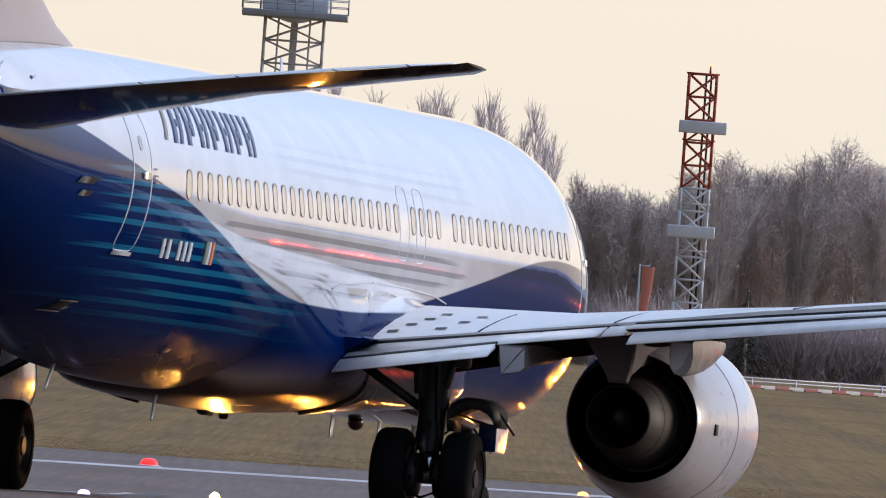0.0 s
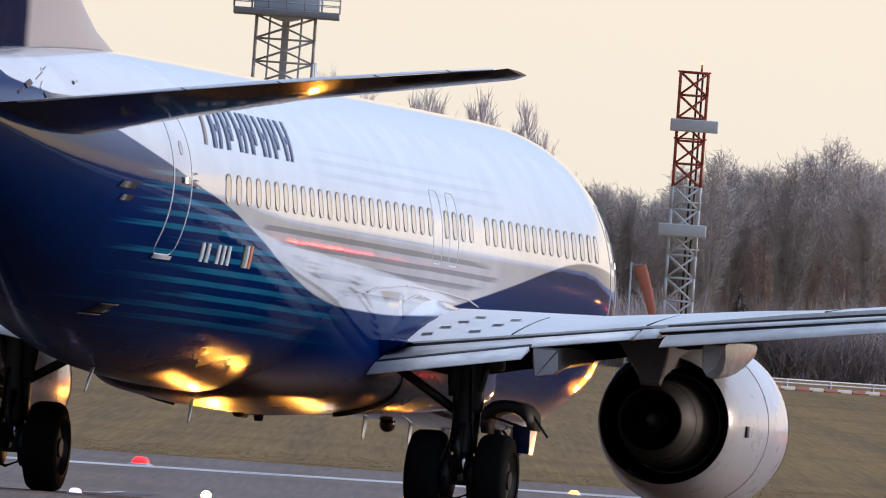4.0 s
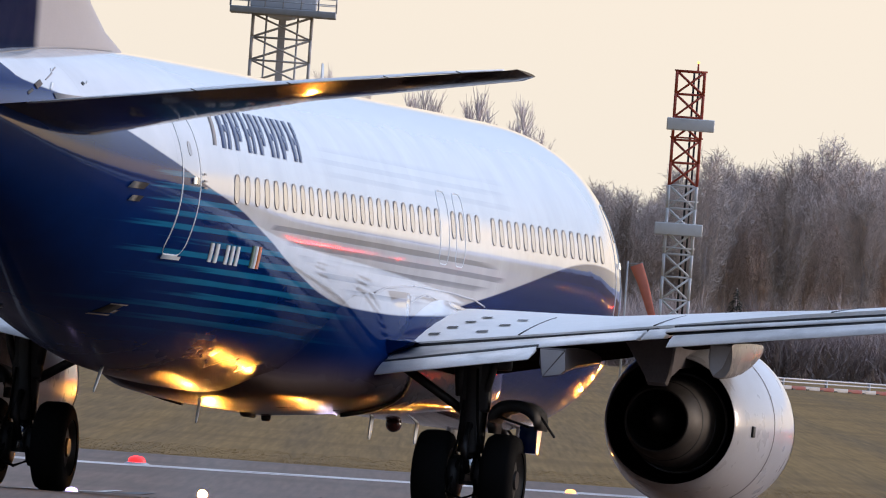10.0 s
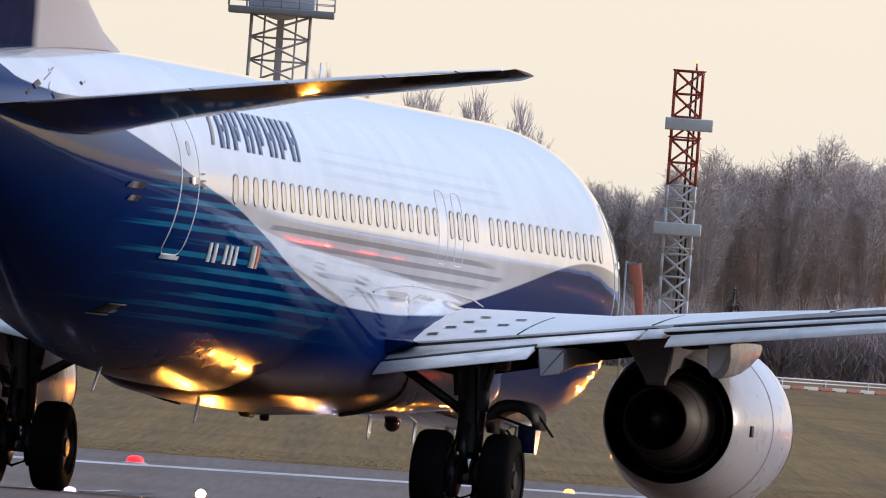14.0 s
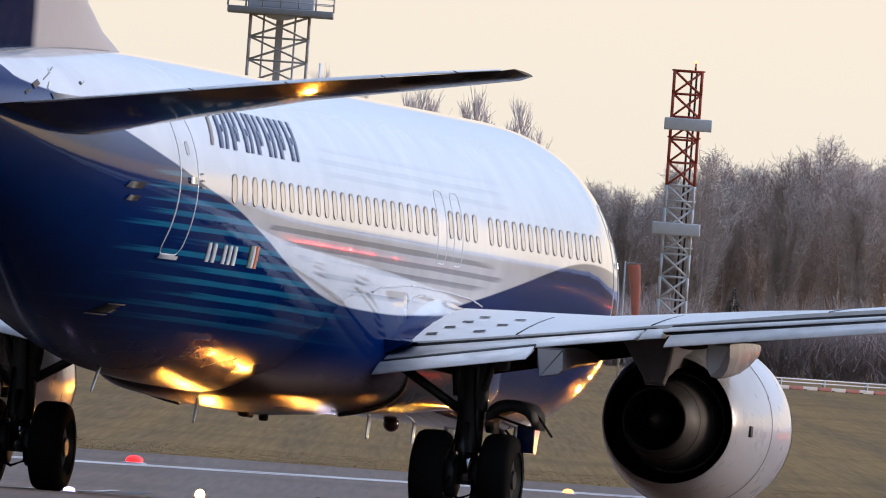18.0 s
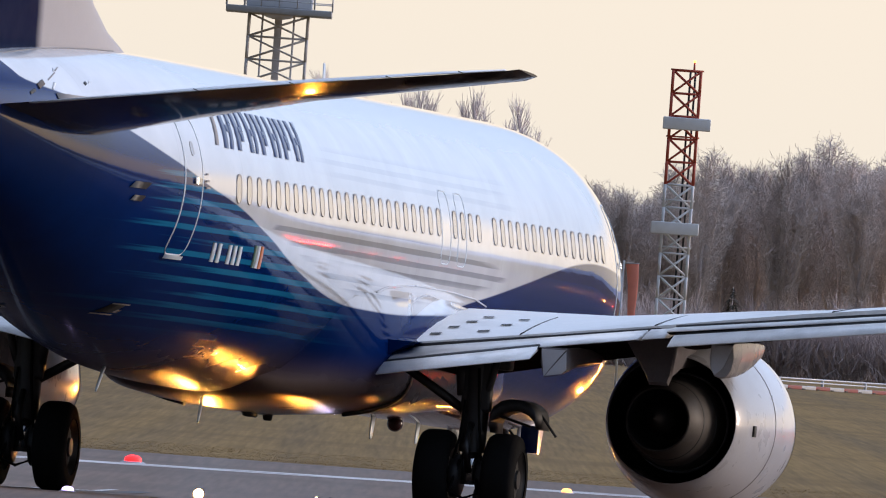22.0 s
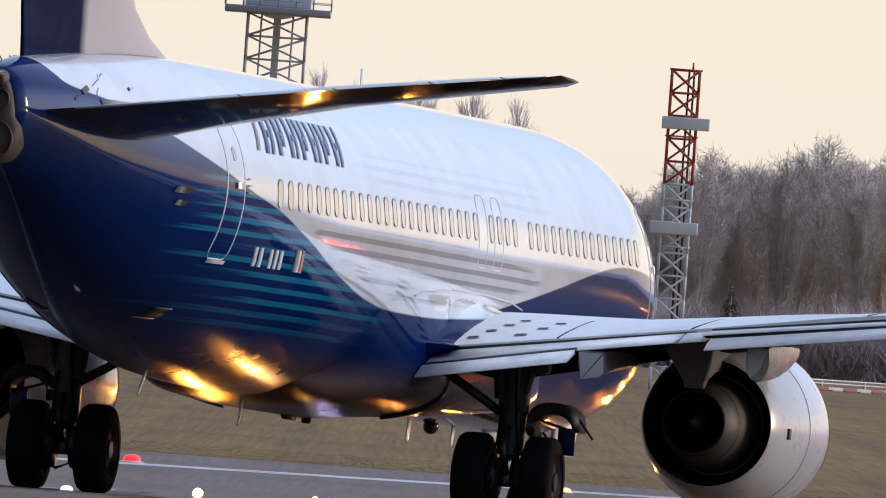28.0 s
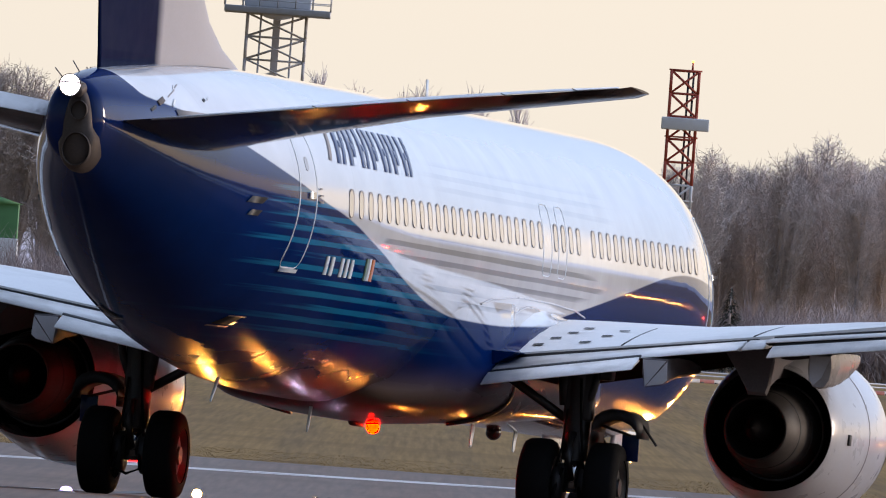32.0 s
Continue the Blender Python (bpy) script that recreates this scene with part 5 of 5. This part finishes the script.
for x in (-0.95, 0.95):
    part("inner_post", tube([(x, -1.7, 0), (x, -1.7, 19.4)], 0.07, 6), TOWER_GREY, radar)
for x0, y0, x1, y1 in ((-3.2, -3.2, 3.2, -3.2), (3.2, -3.2, 3.2, 3.2), (3.2, 3.2, -3.2, 3.2), (-3.2, 3.2, -3.2, -3.2)):
    for z in (20.2, 20.6, 21.0):
        part("hand_rail", tube([(x0, y0, z), (x1, y1, z)], 0.03, 5), GALV, radar)
    for u in (0, 0.17, 0.33, 0.5, 0.67, 0.83):
        part("rail_post", tube([(x0 + (x1 - x0) * u, y0 + (y1 - y0) * u, 19.8), (x0 + (x1 - x0) * u, y0 + (y1 - y0) * u, 21.0)], 0.035, 5), GALV, radar)
part("cabin", box(-2.0, 2.0, -2.0, 2.0, 19.8, 20.6, 0.1), DOME, radar)
part("platform", box(-3.2, 3.2, -3.2, 3.2, 19.4, 19.8, 0.05), GALV, radar)
bm = bmesh.new()
bmesh.ops.create_uvsphere(bm, u_segments=32, v_segments=20, radius=2.3)
bmesh.ops.translate(bm, verts=bm.verts, vec=(0, 0, 21.4))
part("radome", bm, DOME, radar, "pale round radome")


def forest():
    rnd = random.Random(4)
    kinds = []
    for v in range(6):
        verts, faces = [], []

        def stick(p, q, r0, r1):
            d = (q - p).normalized()
            u = d.cross(Vector((0.3, 0.5, 0.8))).normalized()
            w = d.cross(u)
            k = len(verts)
            for c, r in ((p, r0), (q, r1)):
                for a in (0, 2.094, 4.189):
                    verts.append(c + (u * math.cos(a) + w * math.sin(a)) * r)
            for i in range(3):
                j = (i + 1) % 3
                faces.append((k + i, k + j, k + 3 + j, k + 3 + i))
        h = rnd.uniform(11, 13.5)
        stems = []
        for b in range(rnd.randint(30, 40)):
            z = h * rnd.uniform(0.12, 0.85)
            a = rnd.uniform(0, 6.283)
            ln = (h - z) * rnd.uniform(0.45, 0.75) + 0.8
            up = rnd.uniform(2.4, 7.0)
            d = Vector((math.cos(a), math.sin(a), up)).normalized()
            p = Vector((0, 0, z))
            q = p + d * ln
            stick(p, q, 0.05, 0.014)
            stems.append((p, q))
        for p, q in stems:
            ln = (q - p).length
            for c in range(int(14 + ln * 8)):
                u = rnd.uniform(0.15, 1)
                o = p.lerp(q, u)
                d = ((q - p).normalized() + Vector((rnd.gauss(0, 0.8), rnd.gauss(0, 0.8), rnd.gauss(0.1, 0.6)))).normalized()
                e = o + d * rnd.uniform(0.35, 1.0)
                stick(o, e, 0.016, 0.007)
                for _ in range(3):
                    o2 = o.lerp(e, rnd.uniform(0.3, 1))
                    d2 = (d + Vector((rnd.gauss(0, 1.0), rnd.gauss(0, 1.0), rnd.gauss(0.0, 0.8)))).normalized()
                    stick(o2, o2 + d2 * rnd.uniform(0.2, 0.5), 0.013, 0.006)
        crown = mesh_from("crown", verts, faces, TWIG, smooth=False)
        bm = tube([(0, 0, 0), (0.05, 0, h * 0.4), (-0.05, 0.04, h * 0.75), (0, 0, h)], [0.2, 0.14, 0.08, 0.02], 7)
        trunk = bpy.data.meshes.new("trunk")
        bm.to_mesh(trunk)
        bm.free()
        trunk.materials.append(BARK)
        kinds.append((trunk, crown))
    return kinds, rnd


TREES, rnd = forest()


def tree(x, y, scale, k, label="leafless grey-brown winter tree at the wood's edge", group="trees of the wood", narrow=1.0):
    t = thing("tree", label, "tree", pose(x, y, ground_z(y) - 0.3, 0, 0, rnd.uniform(0, 360)), group)
    for name, me in zip(("trunk", "crown"), TREES[k]):
        part(name, me, None, t, place=Matrix.Diagonal((scale * narrow, scale * narrow, scale, 1)))
    return t


for row, (y, n) in enumerate(((1480, 17), (1500, 17), (1520, 17), (1545, 17))):
    for i in range(n):
        x = 6 + (i + rnd.uniform(-0.3, 0.3)) * 1.6
        top = float(np.interp(x, (6, 8, 12, 15, 17, 20, 26, 34), (10.2, 11.2, 11.0, 12.6, 12.8, 13.6, 13.8, 14.2))) * rnd.uniform(0.86, 1.02)
        tree(x, y + rnd.uniform(-5, 5), top / 12.3, rnd.randrange(6))


# poplars far behind, narrow and bare
def poplar_mesh(seed):
    r2 = random.Random(seed)
    verts, faces = [], []

    def stick(p, q, r0, r1):
        d = (q - p).normalized()
        u = d.cross(Vector((0.3, 0.5, 0.8))).normalized()
        w = d.cross(u)
        k = len(verts)
        for c, r in ((p, r0), (q, r1)):
            for a in (0, 2.094, 4.189):
                verts.append(c + (u * math.cos(a) + w * math.sin(a)) * r)
        for i in range(3):
            j = (i + 1) % 3
            faces.append((k + i, k + j, k + 3 + j, k + 3 + i))
    for b in range(52):
        z = 18 * r2.uniform(0.2, 0.93)
        a = r2.uniform(0, 6.283)
        d = Vector((math.cos(a) * 0.28, math.sin(a) * 0.28, 1)).normalized()
        p = Vector((0, 0, z))
        q = p + d * min(18.2 - z, r2.uniform(1.5, 4.2)) * r2.uniform(0.7, 1)
        stick(p, q, 0.05, 0.012)
        for c in range(13):
            o = p.lerp(q, r2.uniform(0.1, 1))
            e = o + (d + Vector((r2.gauss(0, 0.3), r2.gauss(0, 0.3), r2.gauss(0, 0.2)))).normalized() * r2.uniform(0.4, 1.3)
            stick(o, e, 0.022, 0.01)
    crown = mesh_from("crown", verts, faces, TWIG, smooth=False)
    bm = tube([(0, 0, 0), (0.05, 0, 9), (0, 0, 18)], [0.22, 0.12, 0.02], 7)
    trunk = bpy.data.meshes.new("trunk")
    bm.to_mesh(trunk)
    bm.free()
    trunk.materials.append(BARK)
    return trunk, crown


POPLARS = [poplar_mesh(k) for k in (21, 22, 23)]
for k, (x, top) in enumerate(((4.95, 16.9), (5.7, 15.0), (6.3, 15.2), (4.2, 15.6), (1.8, 17.6), (2.4, 16.5), (1.2, 16.6), (-1.2, 17.2), (-1.9, 17.6), (-2.9, 16.9), (-3.4, 16.0), (-6.2, 17.4), (-8.9, 17.9), (-9.6, 16.8), (0.3, 15.2), (3.3, 14.4))):
    t = thing("poplar", "narrow leafless poplar behind the airfield", "tree", pose(x, 1700 + (k % 4) * 4, ground_z(1700) - 0.3, 0, 0, 67 * k), "far poplars")
    sc = top / 18
    for name, me in zip(("trunk", "crown"), POPLARS[k % 3]):
        part(name, me, None, t, place=Matrix.Diagonal((sc * 0.95, sc * 0.95, sc, 1)))

# trees seen past the tail, a thicket in front of the wood, a dim slope behind
for x, top in ((-26.5, 16.5), (-25, 15.5), (-23.5, 14.2), (-28, 17), (-24.2, 13.5)):
    tree(x, 1560, top / 12.3, rnd.randrange(6))


def thicket():
    r2 = random.Random(7)
    verts, faces = [], []
    for b in range(420):
        a, el = r2.uniform(0, 6.283), r2.uniform(0.5, 1.45)
        d = Vector((math.cos(a) * math.cos(el), math.sin(a) * math.cos(el), math.sin(el)))
        p = Vector((r2.gauss(0, 0.9), r2.gauss(0, 0.5), r2.uniform(0, 1.2)))
        q = p + d * r2.uniform(0.8, 2.6)
        for o, e, r in [(p, q, 0.03)] + [(p.lerp(q, u), p.lerp(q, u) + (d + Vector((r2.gauss(0, 0.6), r2.gauss(0, 0.6), r2.gauss(0, 0.5)))) * r2.uniform(0.3, 0.7), 0.015) for u in (0.3, 0.5, 0.65, 0.8, 0.95)]:
            k, w = len(verts), Vector((r, 0, 0))
            verts.extend((o - w, o + w, e))
            faces.append((k, k + 1, k + 2))
    return mesh_from("twigs", verts, faces, HEDGE, smooth=False)


THICKET = thicket()
for row, y in enumerate((1330, 1350, 1380)):
    for k in range(30):
        x = -24 + k * 1.75 + rnd.uniform(-0.5, 0.5)
        b = thing("bush", "dim leafless thicket bush in front of the wood", "bush", pose(x, y, ground_z(y) - 0.1, 0, 0, rnd.uniform(0, 360)), "thicket bushes")
        sc = rnd.uniform(0.9, 1.35)
        part("crown", THICKET, None, b, place=Matrix.Diagonal((sc, sc, sc, 1)))


def conifer(x, y, h):
    r2 = random.Random(3)
    t = thing("conifer", "small dark conical evergreen before the bare wood", "tree", pose(x, y, ground_z(y)))
    part("trunk", tube([(0, 0, 0), (0, 0, h)], [0.12, 0.02], 7), BARK, t)
    verts, faces = [], []
    for k in range(1500):
        z = h * (1 - r2.random() ** 0.6) * 0.95 + 0.2
        r = (h - z) * 0.42 * r2.uniform(0.3, 1)
        a = r2.uniform(0, 6.283)
        p = Vector((math.cos(a) * r, math.sin(a) * r, z))
        e = p + Vector((math.cos(a), math.sin(a), -0.5)) * r2.uniform(0.15, 0.35)
        w = Vector((-math.sin(a), math.cos(a), 0)) * 0.05
        n0 = len(verts)
        verts.extend((p - w, p + w, e))
        faces.append((n0, n0 + 1, n0 + 2))
    part("needles", mesh_from("needles", verts, faces, SCRUB, False), None, t)


conifer(15.5, 1300, 4.6)

# a dim wooded slope; its unseen flanks are added for the hull to mirror
ring_path = ((-900, -300, 13), (-900, 900, 13), (-400, 1640, 9), (-30, 1650, 9), (0, 1650, 7.5), (8, 1650, 9.6), (16, 1650, 10.6), (30, 1650, 12.2), (70, 1600, 13), (180, 1350, 11), (420, 1000, 8), (640, 400, 7), (640, -300, 7))
verts, faces = [], []
for (x0, y0, h0), (x1, y1, h1) in zip(ring_path, ring_path[1:]):
    n = max(2, int(math.hypot(x1 - x0, y1 - y0) / (0.6 if -31 < x0 < 31 else 6)))
    out = Vector((y0 - y1, x1 - x0)).normalized()
    for k in range(n):
        u = k / n
        x, y, h = x0 + (x1 - x0) * u, y0 + (y1 - y0) * u, h0 + (h1 - h0) * u
        q = len(verts) / 3
        h *= 1 + 0.04 * math.sin(q * 0.31) + 0.03 * math.sin(q * 0.83) + 0.03 * math.sin(q * 2.3) + 0.025 * noise.noise((q * 1.7, 0.0, 0.0))
        for d, f in ((0, 0.0), (15, 0.75), (60, 1.0)):
            px, py = x + out.x * d, y + out.y * d
            verts.append((px, py, ground_z(py) - 0.5 + h * f))
for k in range(len(verts) // 3 - 1):
    for j in range(2):
        a = 3 * k + j
        faces.append((a, a + 3, a + 4, a + 1))
tagged(new("backdrop", mesh_from("backdrop", verts, faces, HILL)), "dim wooded slope behind the field with unseen flanks added", "hill", kind="structure")

# small green shed beyond the tail
shed = thing("shed", "small pale green painted shed with a light plinth", "shed", pose(-25.2, 1400, ground_z(1400)))
part("wall", box(-1.4, 1.55, -1.5, 1.5, 4.6, 6.6, 0.05), SHED, shed)
part("plinth", box(-1.45, 1.6, -1.55, 1.55, 0, 4.6, 0.05), PALE_PAINT, shed, "pale rendered lower wall")
part("roof", loft([[(-1.6, y, 6.55), (0.1, y, 7.0), (1.75, y, 6.55), (0.1, y, 6.5)] for y in (-1.7, 1.7)], cap0=True, cap1=True), SHED, shed)

# windsock
sock_pole = thing("windsock_pole", "thin pale pole that carries a windsock", "pole", pose(6.72, 900, ground_z(900)))
part("pole", tube([(0, 0, 0), (0, 0, 4.6)], [0.045, 0.03], 8), PALE_PAINT, sock_pole)
part("swivel_arm", tube([(0, 0, 4.52), (0.35, 0, 4.55)], 0.02, 6), PALE_PAINT, sock_pole)
sock = thing("windsock", "limp faded orange windsock hanging from its pole", "windsock", pose(7.0, 900, ground_z(900) + 4.5))
rings = []
for k in range(9):
    u = k / 8
    r = 0.235 - 0.1 * u
    rings.append([((r * math.cos(a)) * (1 - 0.12 * u) + 0.03 * math.sin(5 * u), r * 0.6 * math.sin(a), -2.2 * u) for a in np.linspace(0, 2 * math.pi, 19)[:-1]])
part("sleeve", loft(rings), SOCK_CLOTH, sock)
part("hoop", tube([(0.265 * math.cos(a), 0.165 * math.sin(a), 0) for a in np.linspace(0, 2 * math.pi, 19)], 0.012, 5, False), GALV, sock)


# ---- what moves ----
ROLL = ((0, -2.941, 306.37, 12.11), (0.5, -2.822, 306.93, 12.1), (1, -2.719, 307.41, 12.09), (1.5, -2.646, 307.75, 12.07), (2, -2.591, 308.01, 12.05), (2.5, -2.543, 308.24, 12.02), (3, -2.493, 308.48, 12.0),
        (3.5, -2.451, 308.69, 11.99), (4.5, -2.378, 309.04, 11.965), (5.5, -2.321, 309.31, 11.94), (6, -2.301, 309.4, 11.93), (7, -2.279, 309.52, 11.925), (12, -2.279, 309.52, 11.925), (19.5, -2.279, 309.53, 11.925), (20, -2.275, 309.55, 11.925),
        (20.5, -2.261, 309.62, 11.925), (21, -2.242, 309.71, 11.925), (22, -2.212, 309.84, 11.915), (23, -2.163, 310.06, 11.9), (24, -2.118, 310.27, 11.895), (25, -2.06, 310.56, 11.885), (25.5, -2.009, 310.8, 11.88),
        (26.5, -1.905, 311.28, 11.86), (27.5, -1.792, 311.81, 11.84), (28, -1.725, 312.15, 11.835), (28.5, -1.646, 312.52, 11.825), (29, -1.565, 312.91, 11.82), (29.5, -1.47, 313.36, 11.805), (30, -1.373, 313.82, 11.79),
        (30.5, -1.263, 314.35, 11.78), (31, -1.145, 314.91, 11.77), (31.5, -1.002, 315.59, 11.75), (32, -0.88, 316.19, 11.735))


def motions():
    rows, turns, far, last = [], [], 0.0, None
    for t, x, y, heading in ROLL:
        rows.append((t, pose(x, y, 0.02 - 0.0071 * (y - 309.52), -1.115, 0, -heading)))
        if last:
            far += math.hypot(x - last[0], y - last[1])
        turns.append((t, far))
        last = (x, y)
    walk(plane, rows)
    walk(sock, [(t, pose(7.02 + dx, 900, ground_z(900) + 4.5, 0, -lean, 0)) for t, dx, lean in (
        (0, 0.0, -3), (1.5, 0.0, 9), (3, 0.0, 20), (6, 0.0, 17), (10, 0.0, 22), (12, 0.0, 16), (14, 0.0, 10.5), (17, 0.0, 4), (19, 0.0, 12), (20, 0.0, 15), (21, 0.0, 9), (22, 0.0, 3.5), (24, 0.0, 4), (28, 0.0, 5), (32, 0.0, 5))])
    # at each flash the beacon's lamp slides down over its stem, and the tail lamp tips aft
    for lamp, place, flashes in ((beacon_lamp, BEACON_AT, (6.5, 23.5, 32.0)), (strobe_lamp, STROBE_AT, (19.0, 25.0, 29.0, 32.0))):
        tips = [(0.0, 0.0)]
        for f in flashes:
            tips += [(f - 0.2, 0.0), (f - 0.1, 45.0), (f, 89.0)]
            if f < 31.9:
                tips += [(f + 0.1, 45.0), (f + 0.2, 0.0)]
        if lamp is beacon_lamp:
            walk(lamp, [(t, pose(place[0], place[1], place[2] - (0.31 if b > 80 else 0.0))) for t, b in tips])
        else:
            walk(lamp, [(t, pose(*place, b)) for t, b in tips])
    for w, x, y, z, radius in WHEELS:
        walk(w, [(t, pose(x, y, z, -math.degrees(d / radius))) for t, d in turns])


motions()
